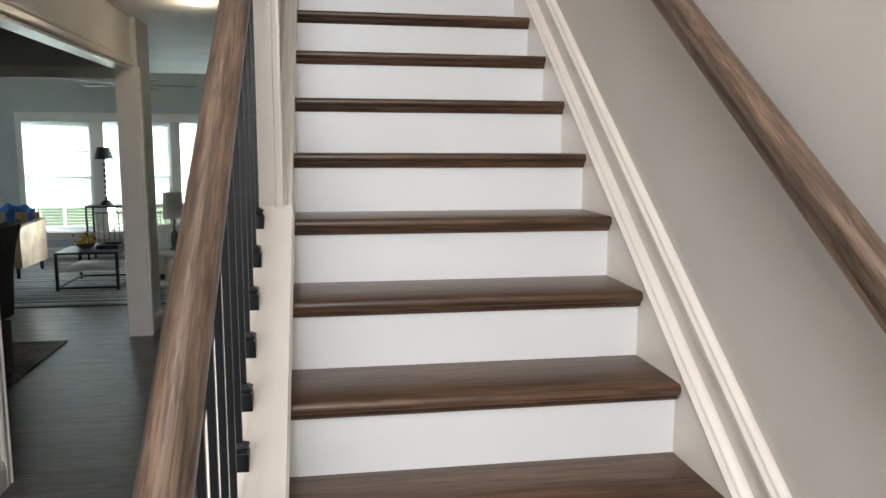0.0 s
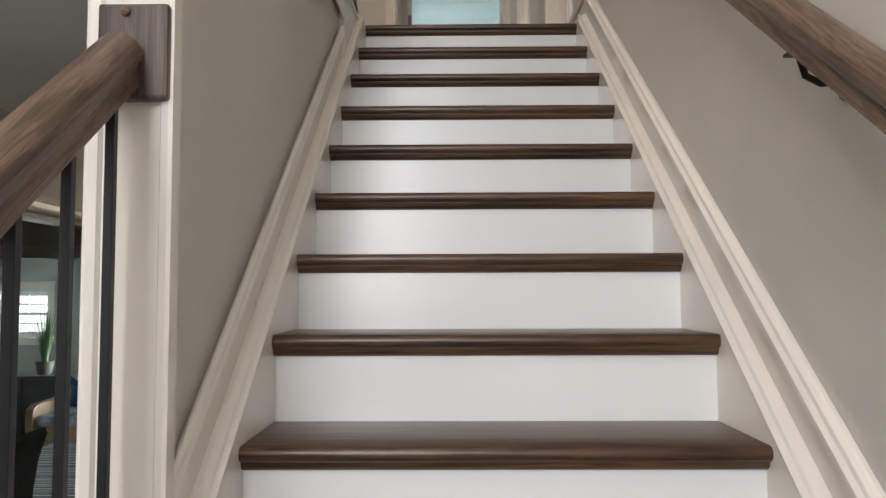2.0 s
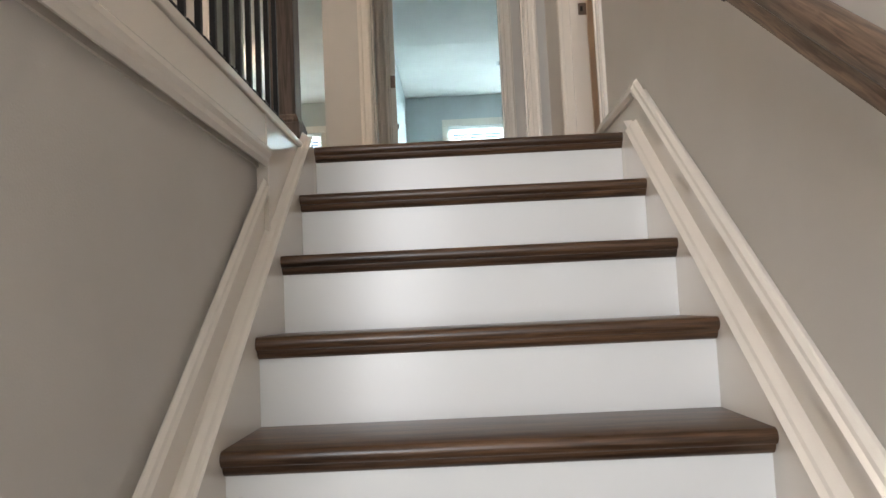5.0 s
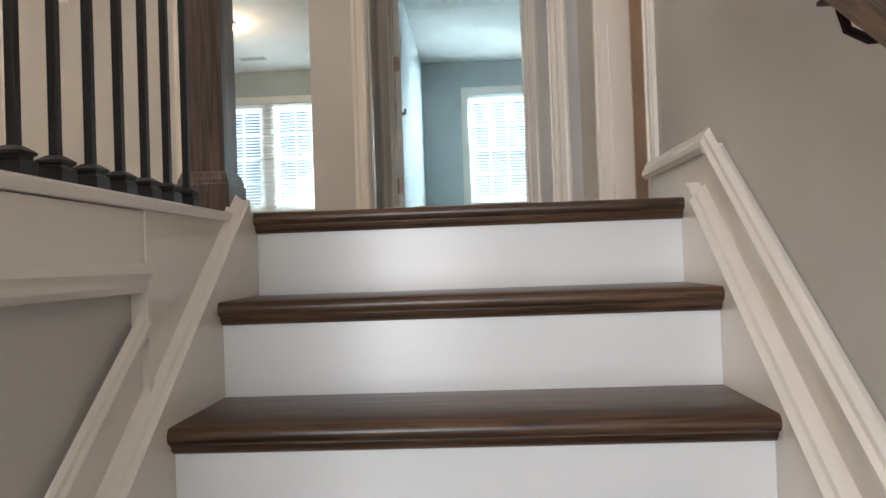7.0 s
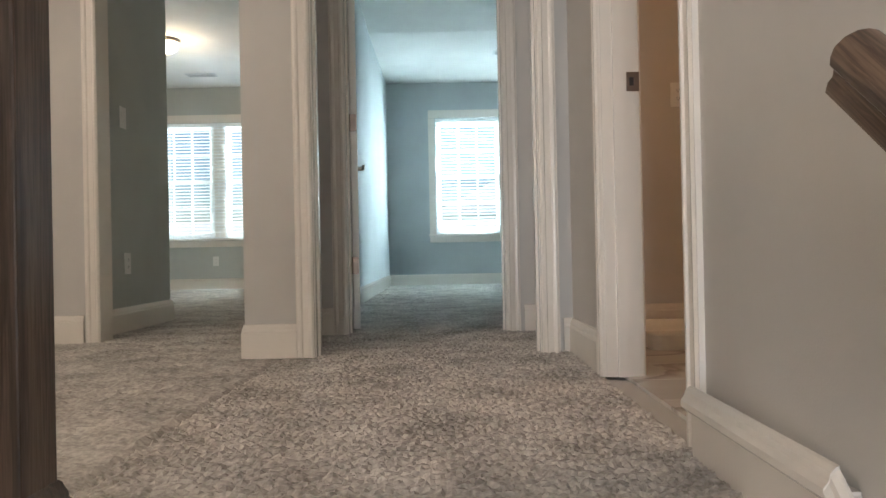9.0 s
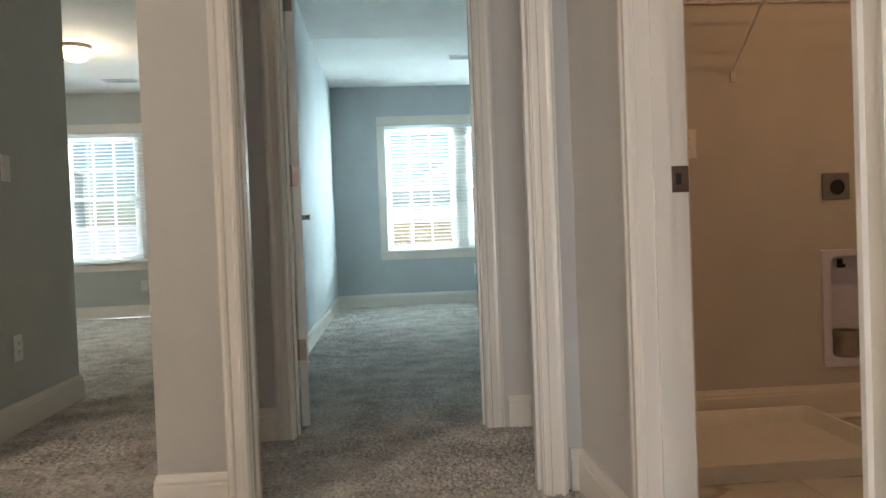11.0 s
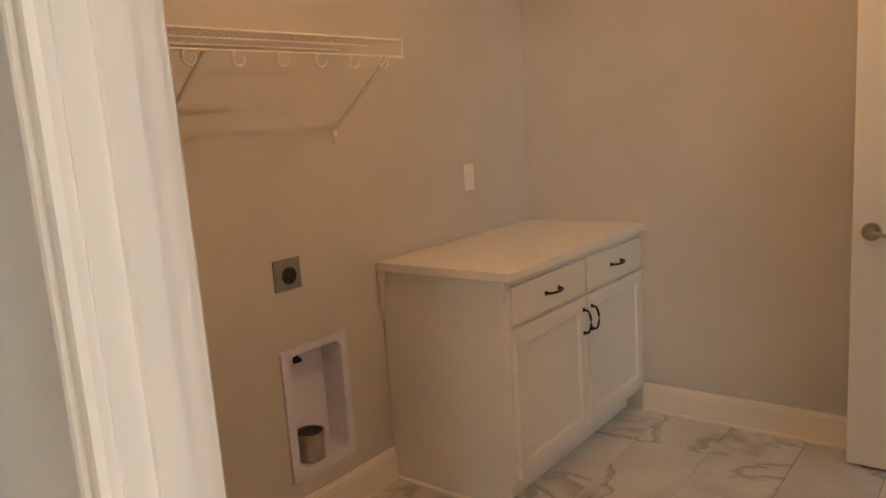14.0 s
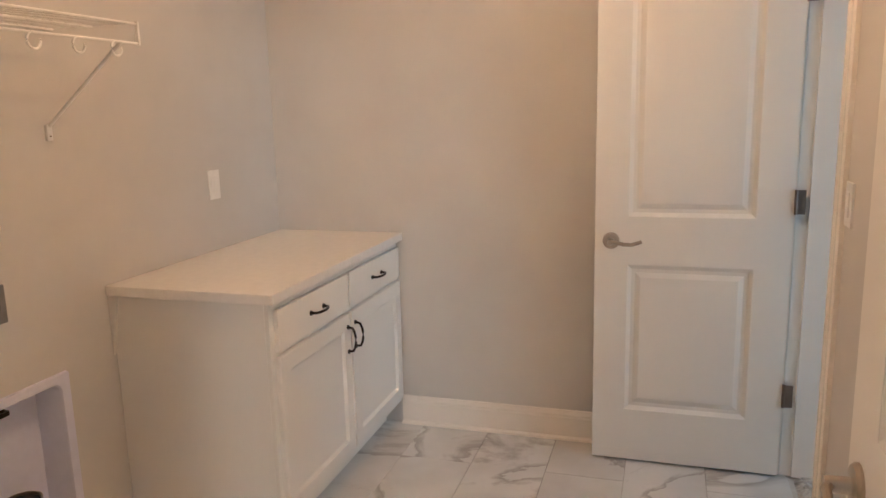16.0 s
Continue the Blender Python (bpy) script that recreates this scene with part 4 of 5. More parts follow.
plate("light_switch", "white rocker switch on the grey passage wall", (-1.25, 3.04, 1.17), (1, 0), "switch")
plate("wall_outlet", "white outlet low on the grey passage wall", (-1.25, 3.07, 0.37), (1, 0), "outlet")
plate("wall_outlet", "white outlet under the bedroom window", (-2.32, FAR, 0.345), (0, -1), "outlet")
plate("wall_outlet", "white outlet on the blue-grey bedroom wall", (1.42, FAR, 0.38), (0, -1), "outlet")
plate("light_switch", "white control plate on the warm landing wall", (-1.85, 2.5, 1.50), (0, -1), "switch")
plate("light_switch", "white blank cover plate above the laundry counter", (3.33, 2.54, 1.16), (0, -1), "switch")
plate("wall_outlet", "white duplex outlet on the laundry wall", (1.635, 2.54, 1.13), (0, -1), "outlet")
plate("light_switch", "white rocker switch beside the laundry's second door", (2.88, 0.35, 1.17), (0, 1), "switch")

# ---- laundry ----
TW, TL = 0.305, 0.61
tile_floor = thing("floor_tiles", (2.5, 1.4, 0), "veined white marble-look floor tiles in running bond", "floor", kind="structure")
row = 0
y = 0.32
tile_meshes = {}
while y < 2.54:
    x = 1.06 - (0.30 if row % 2 else 0.0)
    y1 = min(y + TW, 2.54)
    while x < 3.83:
        a, b = max(x, 1.06), min(x + TL, 3.83)
        if b - a > 0.02 and y1 - y > 0.02:
            size = (round(b - a, 3), round(y1 - y, 3))
            if size not in tile_meshes:
                tile_meshes[size] = mesh_from("tile", boxed(0.0012, size[0] - 0.0012, 0.0012, size[1] - 0.0012, -0.010, 0.0, bevel=0.001), M_TILE)
            ob = new("tile", tile_meshes[size])
            ob.parent, ob.location = tile_floor, (a - 2.5, y - 1.4, 0)
        x += TL
    y += TW
    row += 1
shoe = [(0, 0), (0.014, 0), (0.012, 0.008), (0.006, 0.013), (0, 0.014)]
for a, b, out in (((1.12, 2.524), (2.70, 2.524), (0, -1)), ((3.814, 1.95), (3.814, 0.36), (-1, 0)), ((2.700, 2.524), (2.700, 1.96), (-1, 0))):
    bm = bmesh.new()
    sweep(bm, shoe, (*a, 0), (*b, 0), (*out, 0), (0, 0, 1))
    tagged(part("trim", bm, M_TRIM), "white painted quarter-round moulding", "trim", kind="structure")

cab = thing("base_cabinet", (3.265, 2.25, 0), "white painted base cabinet with two drawers and two doors", "cabinet")
placed("body", boxed(2.715, 3.818, 1.972, 2.536, 0.10, 0.862), M_CAB, cab)
placed("side_panel", boxed(2.703, 2.715, 1.973, 2.536, 0.0, 0.862), M_CAB, cab)
placed("toe_kick", boxed(2.715, 3.818, 2.035, 2.05, 0.0, 0.10), M_CAB, cab)
placed("face_frame", boxed(2.703, 3.824, 1.958, 1.972, 0.105, 0.862), M_CAB, cab)
placed("scribe", prismed([(2.538, 0.66), (2.538, 0.862), (2.505, 0.862)], "X", 2.690, 2.703), M_CAB, cab)


def pull(parent, a, b):
    """A bow handle between two feet, standing off to -y."""
    a, b = Vector(a), Vector(b)
    d = b - a
    pts = [a, a + Vector((0, -0.020, 0)) + d * 0.03]
    pts += [a + d * k + Vector((0, -0.022 - 0.010 * math.sin(math.pi * k), 0)) for k in (0.2, 0.4, 0.6, 0.8)]
    pts += [b + Vector((0, -0.020, 0)) - d * 0.03, b]
    bm = bmesh.new()
    tube(bm, pts, 0.0048, 8)
    for p in (a, b):
        rod(bm, p, p + Vector((0, -0.004, 0)), 0.009, 10)
    placed("pull", bm, M_BRONZE, parent, "dark bronze bow pull", True)


for x0, x1, hinge in ((2.728, 3.258, 1), (3.272, 3.806, 0)):
    drawer = placed("drawer_front", boxed(x0, x1, 1.940, 1.957, 0.700, 0.838, bevel=0.004), M_CAB, cab)
    pull(drawer, ((x0 + x1) / 2 - 0.048, 1.940, 0.770), ((x0 + x1) / 2 + 0.048, 1.940, 0.770))
    bm = bmesh.new()
    z0, z1, f = 0.130, 0.685, 0.058
    loops = []
    for i, yy in ((0.0, 1.957), (0.0, 1.942), (0.003, 1.939), (f, 1.939), (f + 0.002, 1.942), (f + 0.010, 1.949), (f + 0.012, 1.949)):
        loops.append([bm.verts.new((x, yy, z)) for x, z in ((x0 + i, z0 + i), (x1 - i, z0 + i), (x1 - i, z1 - i), (x0 + i, z1 - i))])
    for lo, hi in zip(loops, loops[1:]):
        for k in range(4):
            bm.faces.new((lo[k], lo[(k + 1) % 4], hi[(k + 1) % 4], hi[k]))
    bm.faces.new(loops[-1])
    bmesh.ops.recalc_face_normals(bm, faces=bm.faces)
    cd = placed("cabinet_door", bm, M_CAB, cab)
    px = x1 - 0.028 if hinge else x0 + 0.028
    pull(cd, (px, 1.939, 0.540), (px, 1.939, 0.636))
tagged(part("countertop", boxed(2.684, 3.828, 1.928, 2.538, 0.864, 0.898, bevel=0.003), M_TOP), "plain white laminate countertop on the base cabinet", "countertop")

vent = thing("dryer_vent_box", (2.335, 2.54, 0.20), "white recessed dryer vent box in the wall", "vent box")
bm = bmesh.new()


def rounded(x0, x1, z0, z1, r, n=5):
    pts = []
    for cx, cz, a in ((x1 - r, z1 - r, 0), (x0 + r, z1 - r, 90), (x0 + r, z0 + r, 180), (x1 - r, z0 + r, 270)):
        pts += [(cx + r * math.cos(radians(a + 90 * k / n)), cz + r * math.sin(radians(a + 90 * k / n))) for k in range(n + 1)]
    return pts


loops = []
for (x0, x1, z0, z1, r), yy in (((2.180, 2.490, 0.200, 0.682, 0.006), 2.540), ((2.182, 2.488, 0.202, 0.680, 0.006), 2.530), ((2.214, 2.456, 0.234, 0.656, 0.030), 2.528), ((2.218, 2.452, 0.238, 0.652, 0.030), 2.534), ((2.226, 2.444, 0.246, 0.644, 0.030), 2.624)):
    loops.append([bm.verts.new((x, yy, z)) for x, z in rounded(x0, x1, z0, z1, r)])
for lo, hi in zip(loops, loops[1:]):
    n = len(lo)
    for k in range(n):
        bm.faces.new((lo[k], lo[(k + 1) % n], hi[(k + 1) % n], hi[k]))
bm.faces.new(loops[-1])
bmesh.ops.recalc_face_normals(bm, faces=bm.faces)
placed("frame", bm, M_LILAC, vent, "", True)
bm = bmesh.new()
turned(bm, [(0.050, 0.0), (0.050, 0.075), (0.054, 0.078), (0.054, 0.100), (0.049, 0.100), (0.047, 0.03), (0.0, 0.03)], pose(2.305, 2.572, 0.246), 24)
duct = placed("duct", bm, M_NICKEL, vent, "grey metal duct collar", True)
# black disc under the rim stands for the shade inside the duct
bm = bmesh.new()
turned(bm, [(0.047, 0.0), (0.047, 0.004)], pose(2.305, 2.572, 0.334), 24)
placed("duct_shade", bm, M_BLACK, duct)
bm = bmesh.new()
rod(bm, (2.30, 2.60, 0.640), (2.30, 2.60, 0.615), 0.012, 10)
box(bm, 2.285, 2.315, 2.585, 2.60, 0.604, 0.618)
placed("valve", bm, M_BRONZE, vent, "small dark valve")

dry = thing("dryer_outlet", (2.25, 2.54, 0.94), "grey square dryer outlet plate with a black socket", "outlet")
part("cover_plate", boxed(-0.058, 0.058, -0.008, 0.0, -0.054, 0.054, bevel=0.003), M_GREY, dry)
bm = bmesh.new()
turned(bm, [(0.030, 0), (0.030, 0.004), (0.026, 0.007), (0.024, 0.003), (0.0, 0.003)], pose(0.004, -0.008, -0.004, 90, 0, 0), 24)
part("socket", bm, M_BLACK, dry, "round black socket", True)

shelf = thing("wire_shelf", (1.9, 2.54, 1.69), "white vinyl-coated wire shelf with hanging hooks", "shelf")
SX0, SX1, SY = 1.30, 2.583, 2.238
for z, yy in ((1.690, SY), (1.637, SY - 0.002), (1.690, 2.528), (1.690, 2.39)):
    bm = bmesh.new()
    rod(bm, (SX0, yy, z), (SX1, yy, z), 0.0034, 8)
    placed("long_wire", bm, M_WIRE, shelf)
wire = bmesh.new()
rod(wire, (0, 2.536 - 2.54, 0.003), (0, SY - 2.54, 0.003), 0.0016, 5)
wire = mesh_from("cross_wire", wire, M_WIRE)
n = 50
for k in range(n + 1):
    ob = new("cross_wire", wire)
    ob.parent, ob.location = shelf, (SX0 + (SX1 - SX0) * k / n - 1.9, 0, 0)
placed("end_cap", boxed(SX1 - 0.004, SX1 + 0.003, SY - 0.007, SY + 0.003, 1.632, 1.696), M_WIRE, shelf)
for x in (2.49, 2.355, 2.215, 2.07, 1.92, 1.77, 1.62, 1.47):
    bm = bmesh.new()
    tube(bm, [(x + 0.020 * math.cos(radians(a)), SY - 0.004, 1.618 + 0.020 * math.sin(radians(a))) for a in range(95, 376, 20)], 0.0032, 8)
    placed("hook", bm, M_WIRE, shelf, "", True)
for x in (2.53, 1.83):
    bm = bmesh.new()
    tube(bm, [(x, 2.530, 1.415), (x, 2.25, 1.640)], 0.0055, 8)
    brace = placed("brace", bm, M_WIRE, shelf)
    bm = bmesh.new()
    box(bm, x - 0.010, x + 0.010, 2.530, 2.540, 1.372, 1.418, bevel=0.002)
    clip = placed("clip", bm, M_PLASTIC, brace)
    bm = bmesh.new()
    rod(bm, (x, 2.5300, 1.385), (x, 2.5285, 1.385), 0.003, 8)
    placed("screw", bm, M_SATIN, brace)

pan = thing("washer_pan", (1.69, 2.18, 0.0), "white plastic washing machine drip pan on the tiles", "drip pan")
bm = bmesh.new()
px0, px1, py0, py1 = 1.30, 2.08, 1.85, 2.50
loops = []
for i, z in ((0.006, 0.0), (0.0, 0.058), (0.004, 0.062), (0.016, 0.062), (0.020, 0.058), (0.040, 0.010), (0.060, 0.008)):
    loops.append([bm.verts.new((x, yy, z)) for x, yy in rounded(px0 + i, px1 - i, py0 + i, py1 - i, 0.03)])
for lo, hi in zip(loops, loops[1:]):
    n = len(lo)
    for k in range(n):
        bm.faces.new((lo[k], lo[(k + 1) % n], hi[(k + 1) % n], hi[k]))
bm.faces.new(loops[-1])
bmesh.ops.recalc_face_normals(bm, faces=bm.faces)
placed("tray", bm, M_PLASTIC, pan, "", True)


# ---- ceiling fittings ----
def vent_grille(at, label):
    t = thing("ceiling_vent", at, label, "vent")
    part("frame", boxed(-0.17, 0.17, -0.075, 0.075, -0.006, 0.0, bevel=0.002), M_PANEL, t)
    for k in range(9):
        y = -0.052 + k * 0.013
        bm = bmesh.new()
        box(bm, -0.145, 0.145, y - 0.001, y + 0.007, -0.0105, -0.0065)
        part("slat", bm, M_GREY if k % 2 else M_PANEL, t)


vent_grille((-2.25, 7.45, CEIL), "grey slatted ceiling air vent in the bedroom")
vent_grille((1.22, 6.75, CEIL), "grey slatted ceiling air vent")
M_GLOW = glowing("glowing_lamp_glass", (1.0, 0.80, 0.50), 3.7)
flush = thing("ceiling_light", (-2.13, 6.06, CEIL), "lit white glass dome ceiling light", "ceiling light")
bm = bmesh.new()
turned(bm, [(0.125, 0), (0.130, -0.018), (0.118, -0.030), (0.114, -0.030)], None, 28)
part("base", bm, M_NICKEL, flush, "nickel ring", True)
bm = bmesh.new()
turned(bm, [(0.113, -0.028), (0.112, -0.060), (0.094, -0.100), (0.055, -0.126), (0.0, -0.134)], None, 28)
dome = part("shade", bm, M_GLOW, flush, "lit frosted glass dome", True)
dome.visible_shadow = False
can = thing("recessed_light", (-0.73, 1.12, LOW_CEIL), "lit recessed ceiling light with a white trim", "recessed light")
bm = bmesh.new()
turned(bm, [(0.095, 0), (0.095, -0.004), (0.075, -0.008), (0.070, 0.0)], None, 24)
part("trim_ring", bm, M_PLASTIC, can, "", True)
bm = bmesh.new()
turned(bm, [(0.070, -0.001), (0.070, -0.004)], None, 24)
part("lens", bm, glowing("warm_lamp_lens", (1.0, 0.80, 0.50), 1.8), can, "glowing lens")

# ---- downstairs ----
PW, PL = 0.178, 1.22
plank_floor = thing("floor_planks", (-2.0, 2.0, GROUND), "dark grey-brown wooden plank floor", "floor", kind="structure")
plank = mesh_from("plank", boxed(0.0008, PL - 0.0008, 0.0008, PW - 0.0008, -0.007, 0.0, bevel=0.0012), M_PLANK)
rest = bmesh.new()
rng = random.Random(4)
row = 0
y = -7.0
while y < 6.3:
    x = -6.6 - rng.uniform(0, PL)
    while x < 1.0:
        if x + PL > -6.6:
            if -0.9 < y < 5.0 and -4.2 < x < 0.2:
                ob = new("plank", plank)
                ob.parent, ob.location = plank_floor, (x + 2.0, y - 2.0, 0)
            else:
                box(rest, max(x, -6.6) + 0.001, min(x + PL, 1.0) - 0.001, y + 0.001, min(y + PW, 6.3) - 0.001, GROUND - 0.007, GROUND)
        x += PL
    y += PW
tagged(placed("planks", rest, M_PLANK, plank_floor), kind="stuff")

M_RUG = striped("striped_flatweave", 1, 0.045, [(0.07, 0.075, 0.085), (0.30, 0.31, 0.31), (0.62, 0.61, 0.58)])
M_DARKRUG = cloth("dark_brown_rug", (0.025, 0.02, 0.018), (0.12, 0.10, 0.09), 40.0)
M_CHARCOAL = cloth("charcoal_upholstery", (0.02, 0.023, 0.026), (0.055, 0.06, 0.065), 200.0)
M_WICKER = cloth("tan_woven_wicker", (0.16, 0.10, 0.055), (0.40, 0.28, 0.17), 90.0, 0.7)
M_BLUECLOTH = cloth("blue_knit_throw", (0.012, 0.05, 0.16), (0.05, 0.16, 0.42), 60.0)
M_PATTERN = cloth("blue_and_white_patterned_cotton", (0.06, 0.12, 0.20), (0.55, 0.60, 0.62), 16.0)
M_LINEN = cloth("pale_linen", (0.55, 0.52, 0.47), (0.78, 0.75, 0.70), 150.0)
M_LEAF = plain("green_leaf", (0.05, 0.11, 0.03), 0.5, 0, 0.3)
M_FLOWER = plain("yellow_dried_flower", (0.45, 0.30, 0.05), 0.8, 0, 0.4)
M_CLAY = plain("glazed_pot", (0.10, 0.085, 0.07), 0.4)
M_CHEST = wood("black_stained_wood", (0.010, 0.010, 0.010), (0.03, 0.028, 0.026), "X", 0.35)

tagged(part("area_rug", boxed(-4.7, -1.15, 2.98, 5.75, GROUND + 0.001, GROUND + 0.011, bevel=0.003), M_RUG), "grey and white striped flatweave rug", "rug")
tagged(part("area_rug", boxed(-4.6, -1.87, -0.7, 1.66, GROUND + 0.001, GROUND + 0.016, bevel=0.005), M_DARKRUG), "dark brown rug under the dining chair", "rug")

chair = thing("dining_chair", (-2.15, 0.55, GROUND + 0.016), "charcoal upholstered dining chair with a tall curved back", "chair")
part("seat", boxed(-0.30, 0.20, -0.24, 0.24, 0.36, 0.50, bevel=0.03), M_CHARCOAL, chair, "", True)
bm = bmesh.new()
prism(bm, [(0.17, 0.42), (0.19, 0.70), (0.245, 0.90), (0.29, 1.01), (0.32, 1.02), (0.335, 0.99), (0.29, 0.85), (0.265, 0.68), (0.25, 0.40)], "Y", -0.25, 0.25)
part("backrest", bm, M_CHARCOAL, chair, "", True)
part("skirt", boxed(-0.295, 0.235, -0.235, 0.235, 0.03, 0.37, bevel=0.01), M_CHARCOAL, chair)
for x in (-0.26, 0.21):
    for yy in (-0.2, 0.2):
        bm = bmesh.new()
        rod(bm, (x, yy, 0.0), (x, yy, 0.36), 0.016, 8, 0.024)
        part("leg", bm, M_CHEST, chair)

arm = thing("armchair", (-3.66, 4.9, GROUND + 0.011), "tan woven armchair with a blue patterned cushion", "armchair")
part("seat", boxed(-0.34, 0.34, -0.32, 0.36, 0.20, 0.36, bevel=0.02), M_WICKER, arm)
for x in (-0.41, 0.34):
    bm = bmesh.new()
    prism(bm, [(-0.38, 0.12), (0.40, 0.12), (0.40, 0.62), (0.1, 0.60), (-0.30, 0.585), (-0.38, 0.55), (-0.40, 0.48)], "X", x, x + 0.08)
    part("armrest", bm, M_WICKER, arm)
bm = bmesh.new()
prism(bm, [(0.26, 0.2), (0.40, 0.2), (0.48, 0.68), (0.39, 0.69), (0.33, 0.5)], "X", -0.36, 0.36)
part("backrest", bm, M_WICKER, arm)
part("cushion", boxed(-0.32, 0.32, -0.36, 0.24, 0.36, 0.48, bevel=0.04), M_PATTERN, arm, "blue and white patterned seat cushion", True)
for x in (-0.36, 0.36):
    for yy in (-0.34, 0.36):
        bm = bmesh.new()
        rod(bm, (x, yy, 0.0), (x, yy, 0.14), 0.018, 8, 0.026)
        part("leg", bm, M_CHEST, arm)
bm = bmesh.new()
bmesh.ops.create_grid(bm, x_segments=18, y_segments=24, size=0.5)
for v in bm.verts:
    u, w = v.co.x, v.co.y
    drop = abs(w) * 1.1
    v.co = Vector((u * 0.72 - 0.05, 0.43 + w * 0.22 - 0.02 * math.sin(u * 17), 0.77 - drop * 0.55 + 0.025 * math.sin(u * 23 + w * 9) + 0.02 * math.sin(u * 11)))
bmesh.ops.solidify(bm, geom=bm.faces[:], thickness=0.012)
bmesh.ops.translate(bm, vec=arm.location, verts=bm.verts)
tagged(part("throw_blanket", bm, M_BLUECLOTH, None, "", True), "crumpled blue throw blanket over the armchair back", "blanket")

ct = thing("coffee_table", (-2.33, 4.1, GROUND + 0.011), "black metal coffee table with a dark top and lower shelf", "coffee table")
part("tabletop", boxed(-0.31, 0.31, -0.37, 0.42, 0.375, 0.40, bevel=0.004), M_CHEST, ct)
part("lower_shelf", boxed(-0.29, 0.29, -0.34, 0.40, 0.19, 0.205), M_LINEN, ct, "pale lower shelf")
for x in (-0.295, 0.295):
    for yy in (-0.355, 0.405):
        part("leg", boxed(x - 0.014, x + 0.014, yy - 0.014, yy + 0.014, 0.0, 0.375), M_IRON, ct)
    part("stretcher", boxed(x - 0.010, x + 0.010, -0.34, 0.39, 0.02, 0.04), M_IRON, ct)
for yy in (-0.355, 0.405):
    part("stretcher", boxed(-0.28, 0.28, yy - 0.010, yy + 0.010, 0.02, 0.04), M_IRON, ct)
top_z = GROUND + 0.411
bouquet = thing("dried_flower_bowl", (-2.42, 4.05, top_z), "bowl of yellow dried flowers on the coffee table", "flower bowl")
bm = bmesh.new()
turned(bm, [(0.05, 0), (0.09, 0.03), (0.10, 0.06), (0.09, 0.055), (0.04, 0.02)], None, 16)
part("bowl", bm, M_CLAY, bouquet, "", True)
bm = bmesh.new()
rng = random.Random(9)
for k in range(70):
    a, r, z = rng.uniform(0, 6.28), rng.uniform(0, 0.12), rng.uniform(0.04, 0.15)
    bmesh.ops.create_icosphere(bm, subdivisions=1, radius=rng.uniform(0.008, 0.02), matrix=Matrix.Translation((r * math.cos(a), r * math.sin(a), z)))
part("flowers", bm, M_FLOWER, bouquet, "yellow flower heads")
tray = thing("serving_tray", (-2.18, 4.1, top_z), "dark low tray on the coffee table", "tray")
part("base", boxed(-0.11, 0.11, -0.15, 0.15, 0.0, 0.012), M_CHEST, tray)
for b in ((-0.11, -0.10, -0.15, 0.15), (0.10, 0.11, -0.15, 0.15), (-0.10, 0.10, -0.15, -0.14), (-0.10, 0.10, 0.14, 0.15)):
    part("rim", boxed(*b, 0.012, 0.04), M_CHEST, tray)

console = thing("console_table", (-2.35, 6.0, GROUND), "black metal console table with spindle sides before the windows", "console table")
part("tabletop", boxed(-0.60, 0.60, -0.16, 0.16, 0.70, 0.725, bevel=0.003), M_IRON, console)
for x in (-0.585, 0.0, 0.585):
    for yy in (-0.145, 0.145):
        part("leg", boxed(x - 0.012, x + 0.012, yy - 0.012, yy + 0.012, 0, 0.70), M_IRON, console)
for z in (0.18, 0.60):
    part("rail", boxed(-0.57, 0.57, 0.138, 0.150, z, z + 0.014), M_IRON, console)
spindle = mesh_from("spindle", boxed(-0.004, 0.004, -0.004, 0.004, 0.194, 0.60), M_IRON)
for k in range(17):
    ob = new("spindle", spindle)
    ob.parent, ob.location = console, (-0.53 + k * 0.066, 0.144, 0)
part("lower_shelf", boxed(-0.57, 0.57, -0.14, 0.134, 0.16, 0.178), M_CHEST, console)
lampt = thing("table_lamp", (-2.72, 6.0, GROUND + 0.725), "table lamp with a twisted black stem and dark shade", "table lamp")
bm = bmesh.new()
turned(bm, [(0.075, 0), (0.075, 0.02), (0.05, 0.05), (0.02, 0.07)], None, 18)
part("base", bm, M_IRON, lampt, "", True)
bm = bmesh.new()
turned(bm, [(0.012 + 0.008 * math.sin(k * 0.9), 0.07 + 0.0105 * k) for k in range(52)], None, 10)
part("stem", bm, M_IRON, lampt, "twisted black stem", True)
bm = bmesh.new()
turned(bm, [(0.115, 0.60), (0.075, 0.75), (0.07, 0.75), (0.11, 0.60)], None, 20)
part("shade", bm, M_CHARCOAL, lampt, "dark fabric shade", True)

side = thing("side_table", (-1.55, 3.95, GROUND + 0.011), "round white pedestal side table", "side table")
bm = bmesh.new()
turned(bm, [(0.17, 0.0), (0.17, 0.02), (0.07, 0.05), (0.045, 0.09), (0.06, 0.18), (0.04, 0.28), (0.09, 0.33)], None, 20)
part("pedestal", bm, M_TRIM, side, "", True)
bm = bmesh.new()
turned(bm, [(0.18, 0.33), (0.20, 0.345), (0.20, 0.37), (0.19, 0.375)], None, 28)
part("tabletop", bm, M_TRIM, side, "", True)
drum = thing("table_lamp", (-1.50, 4.0, GROUND + 0.386), "small table lamp with a white drum shade and dark base", "table lamp")
bm = bmesh.new()
turned(bm, [(0.055, 0.0), (0.055, 0.015), (0.03, 0.03), (0.045, 0.10), (0.035, 0.18), (0.012, 0.22), (0.008, 0.38)], None, 18)
part("base", bm, M_CLAY, drum, "dark turned base", True)
bm = bmesh.new()
turned(bm, [(0.112, 0.34), (0.100, 0.62), (0.096, 0.62), (0.108, 0.34)], None, 24)
